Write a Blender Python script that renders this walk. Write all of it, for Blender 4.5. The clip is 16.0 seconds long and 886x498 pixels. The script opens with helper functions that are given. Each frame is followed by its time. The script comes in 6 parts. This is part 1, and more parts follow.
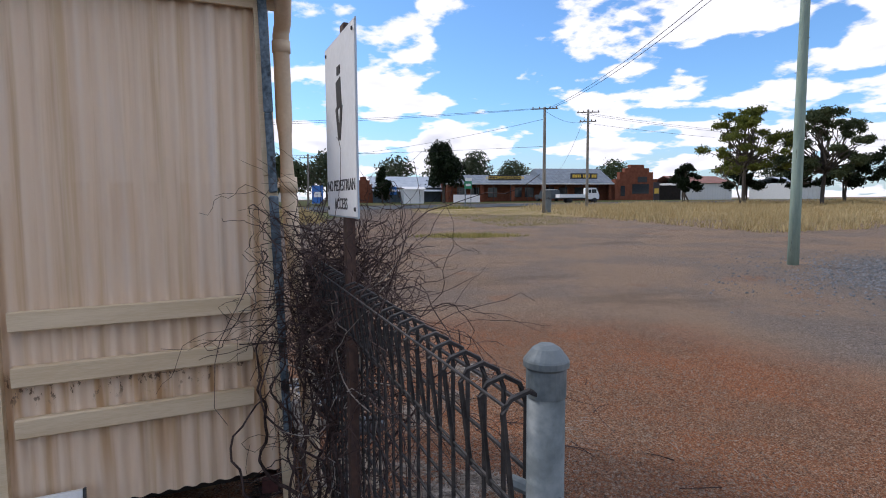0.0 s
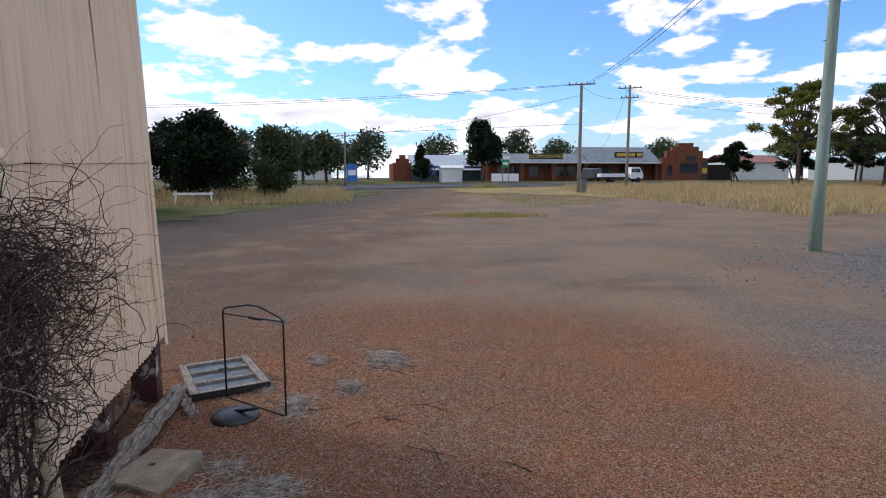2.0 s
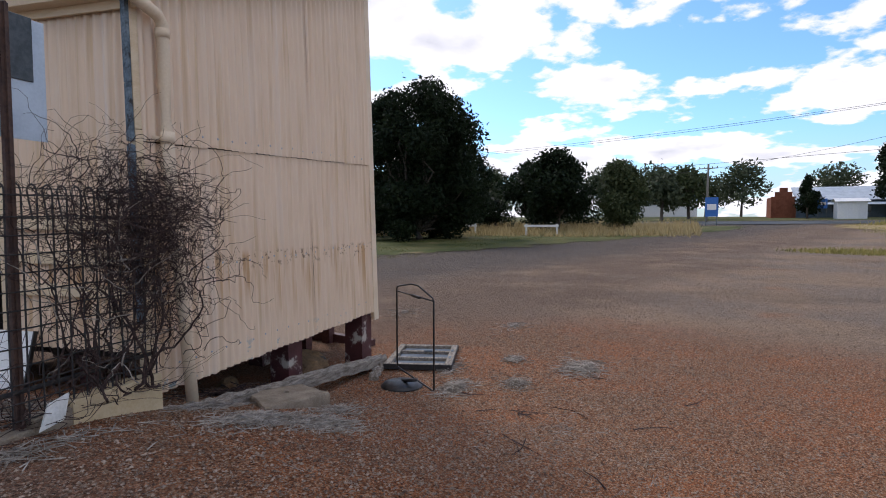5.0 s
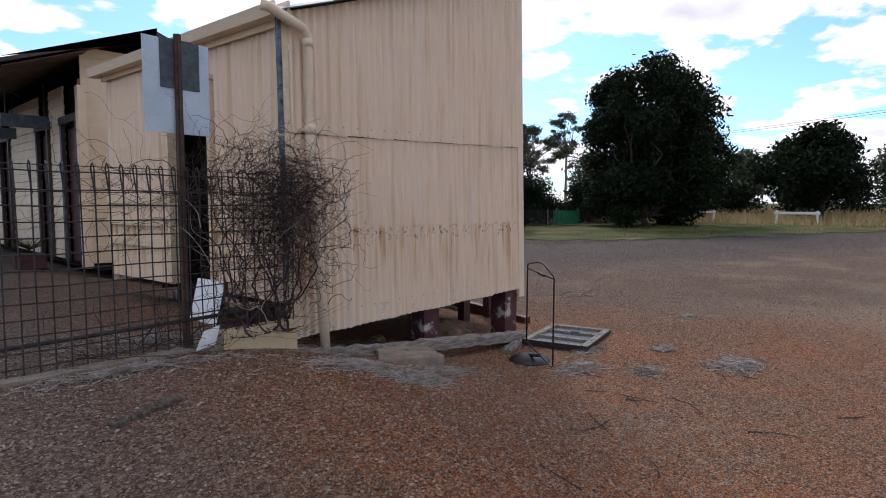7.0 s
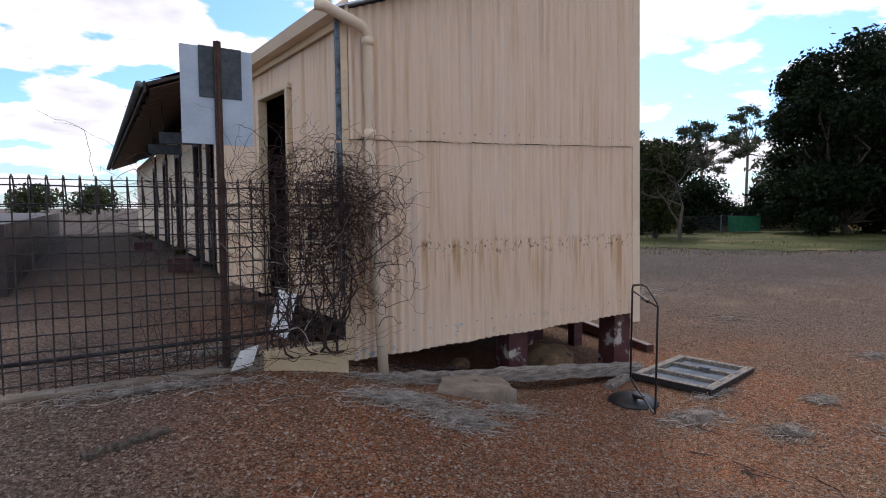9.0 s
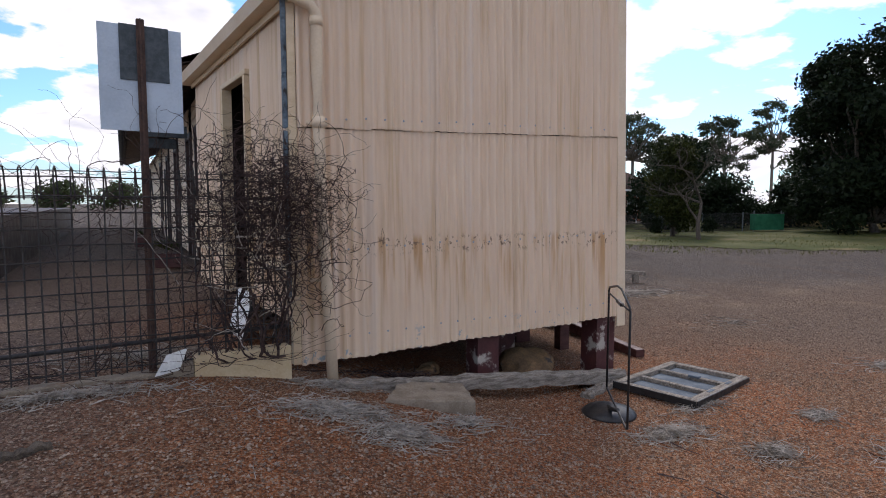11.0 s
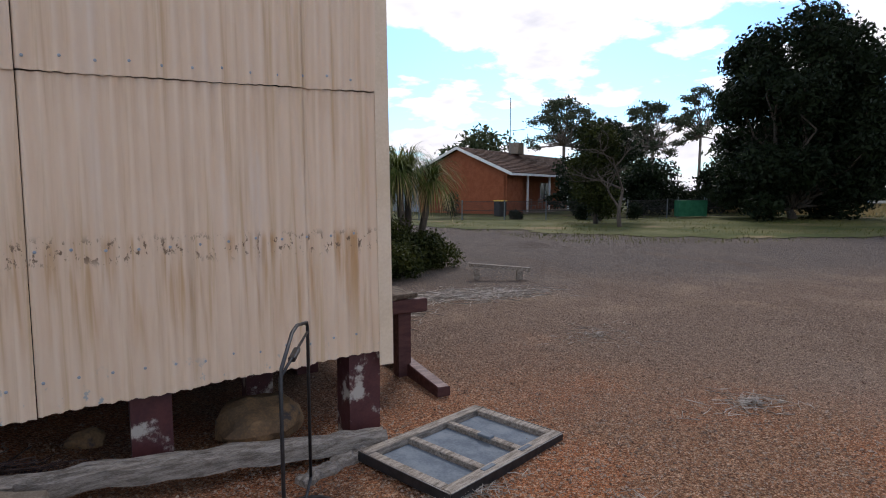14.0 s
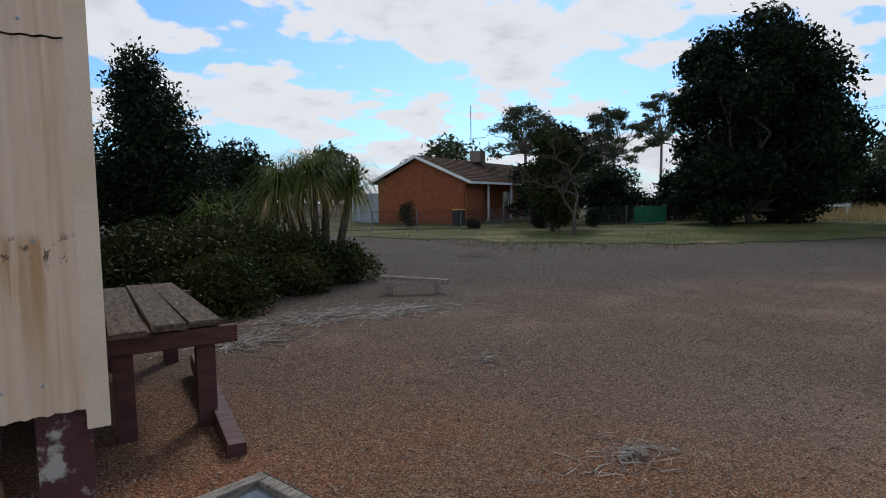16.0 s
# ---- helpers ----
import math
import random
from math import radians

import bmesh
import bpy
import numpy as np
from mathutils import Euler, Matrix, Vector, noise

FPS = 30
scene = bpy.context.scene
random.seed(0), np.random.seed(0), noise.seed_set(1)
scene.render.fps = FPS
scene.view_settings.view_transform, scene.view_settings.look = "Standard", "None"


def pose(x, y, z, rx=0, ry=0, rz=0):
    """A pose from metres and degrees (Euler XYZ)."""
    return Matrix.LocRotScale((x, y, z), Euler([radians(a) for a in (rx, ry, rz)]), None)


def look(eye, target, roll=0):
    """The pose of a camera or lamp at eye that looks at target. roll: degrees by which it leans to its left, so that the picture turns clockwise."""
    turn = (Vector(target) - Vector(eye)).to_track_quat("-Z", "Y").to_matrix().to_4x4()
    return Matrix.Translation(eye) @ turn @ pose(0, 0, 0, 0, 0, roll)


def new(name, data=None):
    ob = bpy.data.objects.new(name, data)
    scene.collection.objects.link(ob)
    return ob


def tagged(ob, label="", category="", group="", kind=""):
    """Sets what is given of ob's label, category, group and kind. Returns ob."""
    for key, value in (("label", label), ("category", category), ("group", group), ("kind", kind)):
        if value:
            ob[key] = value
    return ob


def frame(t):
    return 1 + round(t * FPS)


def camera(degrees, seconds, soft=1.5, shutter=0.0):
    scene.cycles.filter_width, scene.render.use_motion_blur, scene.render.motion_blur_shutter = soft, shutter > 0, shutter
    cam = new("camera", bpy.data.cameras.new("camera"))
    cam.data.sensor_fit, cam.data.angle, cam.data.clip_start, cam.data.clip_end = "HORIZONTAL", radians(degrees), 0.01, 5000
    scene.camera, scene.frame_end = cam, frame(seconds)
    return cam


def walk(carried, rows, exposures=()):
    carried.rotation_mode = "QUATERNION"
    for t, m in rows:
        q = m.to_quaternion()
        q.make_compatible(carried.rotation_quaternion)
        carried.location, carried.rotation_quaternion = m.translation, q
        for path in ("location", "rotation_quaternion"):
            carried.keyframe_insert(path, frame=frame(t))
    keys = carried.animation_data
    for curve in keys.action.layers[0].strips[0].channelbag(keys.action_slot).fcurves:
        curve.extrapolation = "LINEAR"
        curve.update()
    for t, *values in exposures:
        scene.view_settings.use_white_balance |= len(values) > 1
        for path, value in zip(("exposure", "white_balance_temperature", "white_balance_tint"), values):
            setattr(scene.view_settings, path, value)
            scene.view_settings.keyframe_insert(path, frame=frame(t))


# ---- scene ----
cam = camera(75.2, 16.0, soft=1.0)
PATH = [
    (0, (-3.04, 0.02, 1.683), (-1.134, -0.561, 1.509), -0.3),
    (0.5, (-2.837, -0.432, 1.623), (-0.981, -1.144, 1.401), -0.1),
    (1, (-2.965, -0.797, 1.685), (-1.129, -1.544, 1.416), -0.3),
    (1.5, (-3.031, -1.217, 1.704), (-1.153, -1.857, 1.446), -0.1),
    (2, (-2.981, -1.582, 1.666), (-1.041, -2.002, 1.42), -0.0),
    (2.5, (-2.955, -1.959, 1.585), (-0.977, -2.128, 1.342), 0.2),
    (3, (-2.933, -2.265, 1.541), (-0.952, -2.143, 1.297), 0.4),
    (3.5, (-2.863, -2.535, 1.501), (-0.904, -2.197, 1.283), 0.4),
    (5.8, (-2.735, -3.89, 1.128), (-1.036, -2.843, 1.001), -0.2),
    (6, (-2.706, -4.001, 1.13), (-1.056, -2.88, 0.986), -0.2),
    (6.5, (-2.585, -4.298, 1.134), (-1.081, -2.988, 0.99), 0.1),
    (7, (-2.413, -4.426, 1.151), (-1.044, -2.977, 0.991), 0.2),
    (7.5, (-2.177, -4.494, 1.172), (-0.966, -2.911, 0.998), 0.2),
    (8, (-1.912, -4.451, 1.185), (-0.827, -2.779, 1.024), 0.3),
    (8.5, (-1.633, -4.431, 1.207), (-0.649, -2.696, 1.061), 0.1),
    (8.7, (-1.532, -4.402, 1.204), (-0.582, -2.648, 1.058), 0.0),
    (10.8, (-0.917, -4.303, 1.194), (-0.099, -2.483, 1.059), 0.1),
    (11, (-0.815, -4.27, 1.177), (0.026, -2.461, 1.022), 0.1),
    (11.5, (-0.421, -4.063, 1.156), (0.481, -2.287, 0.972), -0.1),
    (12, (-0.029, -3.98, 1.187), (0.913, -2.227, 0.991), -0.3),
    (12.5, (0.378, -3.896, 1.212), (1.344, -2.156, 1.014), -0.4),
    (13, (0.77, -3.665, 1.176), (1.753, -1.935, 0.972), -0.6),
    (13.5, (1.129, -3.527, 1.136), (2.117, -1.8, 0.937), -0.8),
    (14, (1.461, -3.503, 1.179), (2.454, -1.778, 0.977), 0.1),
    (14.5, (1.898, -3.355, 1.104), (2.892, -1.631, 0.909), -0.6),
    (15, (2.307, -3.335, 1.086), (3.324, -1.624, 0.891), -0.7),
    (15.5, (2.667, -3.32, 1.088), (3.713, -1.625, 0.903), -0.9),
    (16, (2.967, -3.148, 1.057), (4.033, -1.464, 0.893), -0.7),
]
walk(cam, [(t, look(eye, target, roll)) for t, eye, target, roll in PATH], [(0, -0.24, 6250, 17), (3.5, -0.22, 6300, 17), (8.5, -0.22, 6420, 18), (13.5, -0.18, 6450, 18), (14.5, -0.32, 6400, 15), (15.5, -0.55, 6280, 12), (16, -0.68, 6250, 11)])

# ---- world, sun ----
SUN_AZ, SUN_EL = 40.0, 42.0  # degrees from +y towards +x, and above the ground
world = bpy.data.worlds.new("world")
scene.world = world
world.use_nodes = True


class Nodes:
    """Short hand for building node trees."""

    def __init__(self, tree):
        self.t = tree
        tree.nodes.clear()

    def add(self, kind, **kw):
        n = self.t.nodes.new(kind)
        for k, v in kw.items():
            setattr(n, k, v)
        return n

    def put(self, socket, v):
        if hasattr(v, "is_output"):
            self.t.links.new(v, socket)
        elif isinstance(v, tuple) and len(v) == 3 and socket.type == "RGBA":
            socket.default_value = (*v, 1)
        else:
            socket.default_value = v

    def math(self, op, a, b=0.0, c=None, clamp=False):
        n = self.add("ShaderNodeMath", operation=op, use_clamp=clamp)
        self.put(n.inputs[0], a)
        self.put(n.inputs[1], b)
        if c is not None:
            self.put(n.inputs[2], c)
        return n.outputs[0]

    def noise(self, vec, scale, detail=4.0, rough=0.55, out="Fac", dist=0.0):
        n = self.add("ShaderNodeTexNoise")
        n.inputs["Scale"].default_value = scale
        n.inputs["Detail"].default_value = detail
        n.inputs["Roughness"].default_value = rough
        n.inputs["Distortion"].default_value = dist
        self.t.links.new(vec, n.inputs["Vector"])
        return n.outputs[out]

    def cells(self, vec, scale):
        n = self.add("ShaderNodeTexVoronoi")
        n.inputs["Scale"].default_value = scale
        self.t.links.new(vec, n.inputs["Vector"])
        c = self.add("ShaderNodeSeparateColor")
        self.t.links.new(n.outputs["Color"], c.inputs[0])
        return c.outputs[0]

    def ramp(self, v, lo, hi, a=0.0, b=1.0):
        n = self.add("ShaderNodeMapRange", interpolation_type="SMOOTHSTEP")
        for i, x in enumerate((v, lo, hi, a, b)):
            self.put(n.inputs[i], x)
        return n.outputs[0]

    def mix(self, f, a, b, mode="MIX"):
        n = self.add("ShaderNodeMix", data_type="RGBA", blend_type=mode)
        self.put(n.inputs[0], f)
        self.put(n.inputs[6], a)
        self.put(n.inputs[7], b)
        return n.outputs[2]

    def scaled(self, vec, s):
        n = self.add("ShaderNodeMapping")
        n.inputs["Scale"].default_value = s
        self.t.links.new(vec, n.inputs["Vector"])
        return n.outputs[0]


def make_sky():
    n = Nodes(world.node_tree)
    out = n.add("ShaderNodeOutputWorld")
    bg = n.add("ShaderNodeBackground")
    sky = n.add("ShaderNodeTexSky", sky_type="NISHITA", sun_disc=False, sun_elevation=radians(SUN_EL), sun_rotation=radians(SUN_AZ), dust_density=0.6, ozone_density=1.6)
    co = n.add("ShaderNodeTexCoord").outputs["Generated"]
    sep = n.add("ShaderNodeSeparateXYZ")
    n.put(sep.inputs[0], co)
    h = n.math("ADD", n.math("MAXIMUM", sep.outputs[2], 0.0), 0.20)
    flat = n.add("ShaderNodeCombineXYZ")
    n.put(flat.inputs[0], n.math("DIVIDE", sep.outputs[0], h))
    n.put(flat.inputs[1], n.math("DIVIDE", sep.outputs[1], h))
    n.put(flat.inputs[2], 3.7)
    p = flat.outputs[0]
    big = n.noise(p, 1.7, 8.0, 0.50, dist=0.1)
    fine = n.noise(p, 4.2, 7.0, 0.55)
    d = n.math("ADD", n.math("MULTIPLY", big, 0.75), n.math("MULTIPLY", fine, 0.30))
    cover = n.ramp(d, 0.498, 0.535)
    body = n.ramp(d, 0.56, 0.72)
    white = n.mix(body, (14.5, 14.7, 15.0), (9.6, 10.0, 10.9))
    blue = n.mix(1.0, sky.outputs[0], (1.45, 2.1, 2.6), "MULTIPLY")
    haze = n.ramp(sep.outputs[2], 0.0, 0.16, 0.5, 0.0)
    blue = n.mix(haze, blue, (8.0, 9.0, 10.0))
    n.put(bg.inputs[0], n.mix(cover, blue, white))
    bg.inputs[1].default_value = SKY
    n.put(out.inputs[0], bg.outputs[0])


SKY = 0.086
make_sky()
sun = new("sun", bpy.data.lights.new("sun", "SUN"))
sun.data.energy, sun.data.angle, sun.data.color = 2.5, radians(12), (1.0, 0.95, 0.86)
az, el = radians(SUN_AZ), radians(SUN_EL)
sun.matrix_world = look((40 * math.sin(az) * math.cos(el), 40 * math.cos(az) * math.cos(el), 40 * math.sin(el)), (0, 0, 0))
sun["kind"] = "structure"


# ---- materials ----
def material(name, a, b, scale=6.0, rough=0.8, metal=0.0, bump=0.3, fine=60.0, stain=None, amount=0.0, stain_scale=3.0, stretch=(1, 1, 1), vary=0.0, space="Object", dist=0.01):
    """Two colours mixed by coarse and fine noise, stains of a third, relief by the fine noise."""
    m = bpy.data.materials.new(name)
    m.use_nodes = True
    n = Nodes(m.node_tree)
    out = n.add("ShaderNodeOutputMaterial")
    s = n.add("ShaderNodeBsdfPrincipled")
    co = n.add("ShaderNodeTexCoord").outputs["Object"] if space == "Object" else n.add("ShaderNodeNewGeometry").outputs["Position"]
    v = n.scaled(co, stretch)
    coarse = n.noise(v, scale, 5.0)
    f = n.noise(v, fine, 3.0)
    both = n.math("ADD", n.math("MULTIPLY", coarse, 0.6), n.math("MULTIPLY", f, 0.4))
    col = n.mix(n.ramp(both, 0.36, 0.64), a, b)
    if stain:
        k = n.noise(v, stain_scale, 8.0, 0.65)
        col = n.mix(n.ramp(k, 0.68 - amount, 0.76 - amount), col, stain)
    if vary:
        r = n.add("ShaderNodeObjectInfo").outputs["Random"]
        col = n.mix(1.0, col, n.mix(r, (1 - vary,) * 3, (1 + vary,) * 3), "MULTIPLY")
    n.put(s.inputs["Base Color"], col)
    n.put(s.inputs["Roughness"], n.ramp(coarse, 0.3, 0.7, min(1, rough + 0.08), max(0.05, rough - 0.08)))
    s.inputs["Metallic"].default_value = metal
    if rough >= 0.85:
        s.inputs["Specular IOR Level"].default_value = 0.15
    bp = n.add("ShaderNodeBump")
    bp.inputs["Strength"].default_value = bump
    bp.inputs["Distance"].default_value = dist
    n.put(bp.inputs["Height"], both)
    n.put(s.inputs["Normal"], bp.outputs[0])
    n.put(out.inputs[0], s.outputs[0])
    return m


def iron_material():
    """Cream painted corrugated iron: chalky paint, rust runs below the nail rows, bare grey chips."""
    m = bpy.data.materials.new("cream_iron")
    m.use_nodes = True
    n = Nodes(m.node_tree)
    out, s = n.add("ShaderNodeOutputMaterial"), n.add("ShaderNodeBsdfPrincipled")
    co = n.add("ShaderNodeNewGeometry").outputs["Position"]
    sep = n.add("ShaderNodeSeparateXYZ")
    n.put(sep.inputs[0], co)
    z = sep.outputs[2]
    base = n.mix(n.noise(co, 1.7, 6.0), (0.70, 0.525, 0.37), (0.79, 0.62, 0.46))
    run = n.noise(n.scaled(co, (17, 17, 0.45)), 1.0, 4.0, 0.6)
    base = n.mix(n.math("MULTIPLY", n.ramp(run, 0.48, 0.72), 0.55), base, (0.50, 0.335, 0.165))
    band = n.math("MULTIPLY", n.ramp(z, 0.14, 0.84), n.ramp(z, 0.88, 0.96, 1.0, 0.0))
    band2 = n.math("MULTIPLY", n.ramp(z, 1.2, 1.72), n.ramp(z, 1.75, 1.78, 1.0, 0.0))
    rust = n.math("MULTIPLY", n.math("ADD", band, n.math("MULTIPLY", band2, 0.25)), n.ramp(n.noise(n.scaled(co, (13, 13, 0.9)), 1.0, 3.0), 0.47, 0.66))
    base = n.mix(n.math("MULTIPLY", rust, 0.8), base, (0.46, 0.25, 0.09))
    pale = n.noise(n.scaled(co, (6, 6, 0.5)), 1.0, 3.0)
    base = n.mix(n.math("MULTIPLY", n.ramp(pale, 0.55, 0.75), 0.5), base, (0.72, 0.62, 0.53))
    row = n.ramp(n.math("ABSOLUTE", n.math("SUBTRACT", z, 0.86)), 0.02, 0.10, 1.0, 0.0)
    chip = n.math("MULTIPLY", row, n.ramp(n.noise(n.scaled(co, (1, 1, 0.6)), 28.0, 5.0, 0.7), 0.565, 0.60))
    base = n.mix(chip, base, (0.20, 0.13, 0.08))
    low = n.math("MULTIPLY", n.ramp(z, 0.05, 0.30, 1.0, 0.0), n.ramp(n.noise(co, 9.0, 6.0, 0.65), 0.60, 0.64))
    base = n.mix(low, base, (0.33, 0.38, 0.40))
    n.put(s.inputs["Base Color"], base)
    n.put(s.inputs["Roughness"], n.ramp(run, 0.3, 0.7, 0.50, 0.72))
    bp = n.add("ShaderNodeBump")
    bp.inputs["Strength"].default_value, bp.inputs["Distance"].default_value = 0.35, 0.01
    n.put(bp.inputs["Height"], n.math("ADD", n.noise(co, 7.0, 5.0), n.math("MULTIPLY", chip, -0.6)))
    n.put(s.inputs["Normal"], bp.outputs[0])
    n.put(out.inputs[0], s.outputs[0])
    return m


def ground_material():
    """Red dirt strewn with pale gravel, grey metalled tracks where wheels run, dark gravel by the pole."""
    m = bpy.data.materials.new("red_dirt_and_gravel")
    m.use_nodes = True
    n = Nodes(m.node_tree)
    out, s = n.add("ShaderNodeOutputMaterial"), n.add("ShaderNodeBsdfPrincipled")
    co = n.add("ShaderNodeNewGeometry").outputs["Position"]
    sep = n.add("ShaderNodeSeparateXYZ")
    n.put(sep.inputs[0], co)
    x, y = sep.outputs[0], sep.outputs[1]
    dirt = n.mix(n.ramp(n.noise(co, 0.9, 6.0), 0.35, 0.65), (0.30, 0.115, 0.048), (0.215, 0.115, 0.065))
    grit = n.noise(co, 55.0, 4.0, 0.7)
    dirt = n.mix(n.ramp(grit, 0.52, 0.60), dirt, (0.34, 0.24, 0.165))
    dirt = n.mix(n.ramp(grit, 0.46, 0.37), dirt, (0.085, 0.042, 0.026))
    # single stones, told apart by their own tone
    small, large = n.cells(co, 105.0), n.cells(co, 40.0)
    # grey track across the yard
    wob = n.math("MULTIPLY", n.math("SUBTRACT", n.noise(co, 0.16, 4.0), 0.5), 9.0)
    ex, ey = n.math("SUBTRACT", x, 1.8), n.math("ADD", y, 2.0)
    far = n.math("SQRT", n.math("ADD", n.math("MULTIPLY", ex, ex), n.math("MULTIPLY", ey, ey)))
    track = n.math("MULTIPLY", n.ramp(n.math("ADD", far, n.math("MULTIPLY", wob, 0.55)), 3.6, 6.4), 0.95)
    stone = n.mix(n.ramp(n.noise(co, 30.0, 5.0, 0.75), 0.35, 0.65), (0.14, 0.118, 0.10), (0.31, 0.26, 0.215))
    tan = n.mix(n.ramp(n.noise(co, 0.35, 5.0), 0.4, 0.6), stone, (0.29, 0.222, 0.16))
    col = n.mix(n.math("MULTIPLY", track, n.ramp(n.noise(co, 0.5, 6.0, 0.6), 0.22, 0.42)), dirt, tan)
    # dark blue-grey gravel spilled near the pole
    dx, dy = n.math("SUBTRACT", x, 6.0), n.math("SUBTRACT", y, -19.0)
    rr = n.math("SQRT", n.math("ADD", n.math("MULTIPLY", dx, dx), n.math("MULTIPLY", n.math("MULTIPLY", dy, dy), 0.6)))
    pile = n.ramp(n.math("ADD", rr, wob), 3.5, 6.5, 1.0, 0.0)
    blue = n.mix(n.ramp(n.noise(co, 22.0, 5.0, 0.8), 0.38, 0.62), (0.06, 0.065, 0.07), (0.26, 0.26, 0.26))
    col = n.mix(pile, col, blue)
    dx2, dy2 = n.math("SUBTRACT", x, 2.6), n.math("ADD", y, 9.0)
    r2 = n.math("SQRT", n.math("ADD", n.math("MULTIPLY", dx2, dx2), n.math("MULTIPLY", dy2, dy2)))
    col = n.mix(n.math("MULTIPLY", n.ramp(n.math("ADD", r2, n.math("MULTIPLY", wob, 0.5)), 0.8, 2.6, 1.0, 0.0), 0.55), col, blue)
    # grey gravel towards the gate
    gate = n.math("MULTIPLY", n.ramp(n.math("ADD", x, n.math("MULTIPLY", wob, 0.3)), -0.2, -2.0), 0.9)
    col = n.mix(gate, col, n.mix(n.ramp(n.noise(co, 38.0, 4.0, 0.75), 0.36, 0.64), (0.085, 0.062, 0.05), (0.25, 0.20, 0.165)))
    # dark gravel and old seal along the lawn, with cloud shade in their colour
    old = n.math("ADD", n.math("ADD", n.math("MULTIPLY", x, 0.35), y), n.math("MULTIPLY", wob, 0.35))
    shaded_gravel = n.math("MULTIPLY", n.ramp(n.math("ADD", old, n.math("MULTIPLY", wob, 0.3)), 0.2, 3.0), n.ramp(n.noise(co, 0.8, 5.0), 0.34, 0.56, 0.25, 0.9))
    col = n.mix(shaded_gravel, col, n.mix(n.ramp(n.noise(co, 45.0, 4.0, 0.75), 0.36, 0.64), (0.10, 0.068, 0.05), (0.22, 0.165, 0.125)))
    seal = n.mix(n.ramp(n.noise(co, 26.0, 5.0, 0.8), 0.36, 0.64), (0.035, 0.036, 0.04), (0.145, 0.135, 0.125))
    col = n.mix(n.math("MULTIPLY", n.ramp(old, 5.0, 9.0), 0.8), col, seal)
    # wheel ruts and old damp patches
    rut = n.noise(n.scaled(co, (0.5, 0.14, 1)), 1.2, 5.0, 0.6)
    col = n.mix(n.math("MULTIPLY", n.ramp(rut, 0.56, 0.70), 0.45), col, (0.13, 0.095, 0.07))
    tone = n.math("MULTIPLY", n.ramp(small, 0.0, 1.0, 0.60, 1.36), n.ramp(large, 0.0, 1.0, 0.86, 1.12))
    pale = n.math("MULTIPLY", n.ramp(small, 0.93, 0.96), 0.6)
    grey = n.add("ShaderNodeCombineXYZ")
    for i in range(3):
        n.put(grey.inputs[i], tone)
    col = n.mix(1.0, col, grey.outputs[0], "MULTIPLY")
    col = n.mix(pale, col, (0.40, 0.33, 0.27))
    n.put(s.inputs["Base Color"], n.mix(1.0, col, (1.0, 0.92, 0.855), "MULTIPLY"))
    s.inputs["Roughness"].default_value = 0.95
    s.inputs["Specular IOR Level"].default_value = 0.15
    bp = n.add("ShaderNodeBump")
    bp.inputs["Strength"].default_value, bp.inputs["Distance"].default_value = 1.0, 0.03
    n.put(bp.inputs["Height"], n.math("ADD", n.math("ADD", grit, n.math("MULTIPLY", small, 0.5)), n.math("MULTIPLY", n.noise(co, 9.0, 5.0), 1.2)))
    n.put(s.inputs["Normal"], bp.outputs[0])
    n.put(out.inputs[0], s.outputs[0])
    return m


def leaf_material(name, a, b, rough=0.6):
    m = bpy.data.materials.new(name)
    m.use_nodes = True
    n = Nodes(m.node_tree)
    out, s = n.add("ShaderNodeOutputMaterial"), n.add("ShaderNodeBsdfPrincipled")
    co = n.add("ShaderNodeNewGeometry")
    v = n.noise(co.outputs["Position"], 0.9, 4.0)
    f = n.noise(co.outputs["Position"], 14.0, 2.0)
    col = n.mix(n.ramp(n.math("ADD", n.math("MULTIPLY", v, 0.5), n.math("MULTIPLY", f, 0.5)), 0.35, 0.65), a, b)
    n.put(s.inputs["Base Color"], col)
    s.inputs["Roughness"].default_value = rough
    s.inputs["Specular IOR Level"].default_value = 0.12
    tr = n.add("ShaderNodeBsdfTranslucent")
    n.put(tr.inputs[0], col)
    mx = n.add("ShaderNodeMixShader")
    mx.inputs[0].default_value = 0.18
    n.put(mx.inputs[1], s.outputs[0])
    n.put(mx.inputs[2], tr.outputs[0])
    n.put(out.inputs[0], mx.outputs[0])
    return m


IRON = iron_material()
DIRT = ground_material()
CREAM = material("cream_paint", (0.66, 0.52, 0.36), (0.74, 0.60, 0.44), 3, 0.65, stain=(0.42, 0.24, 0.10), amount=0.03)
CREAM_TIMBER = material("cream_timber", (0.60, 0.46, 0.29), (0.70, 0.56, 0.38), 4, 0.75, stain=(0.28, 0.18, 0.10), amount=0.05, stretch=(1, 0.25, 4))
MAROON = material("maroon_paint", (0.055, 0.014, 0.016), (0.085, 0.024, 0.024), 6, 0.55, stain=(0.42, 0.38, 0.33), amount=0.14, stain_scale=4)
MAROON_PLAIN = material("maroon_timber", (0.050, 0.015, 0.015), (0.085, 0.028, 0.024), 6, 0.65, stretch=(1, 4, 4))
GREYWOOD = material("weathered_timber", (0.13, 0.11, 0.09), (0.31, 0.275, 0.235), 5, 0.9, bump=0.8, stain=(0.10, 0.085, 0.07), amount=0.08, stretch=(1.5, 9, 9), fine=30)
DARKWOOD = material("dark_old_planks", (0.055, 0.042, 0.034), (0.15, 0.12, 0.09), 7, 0.95, bump=0.8, stretch=(6, 1.2, 6), stain=(0.28, 0.23, 0.14), amount=0.05)
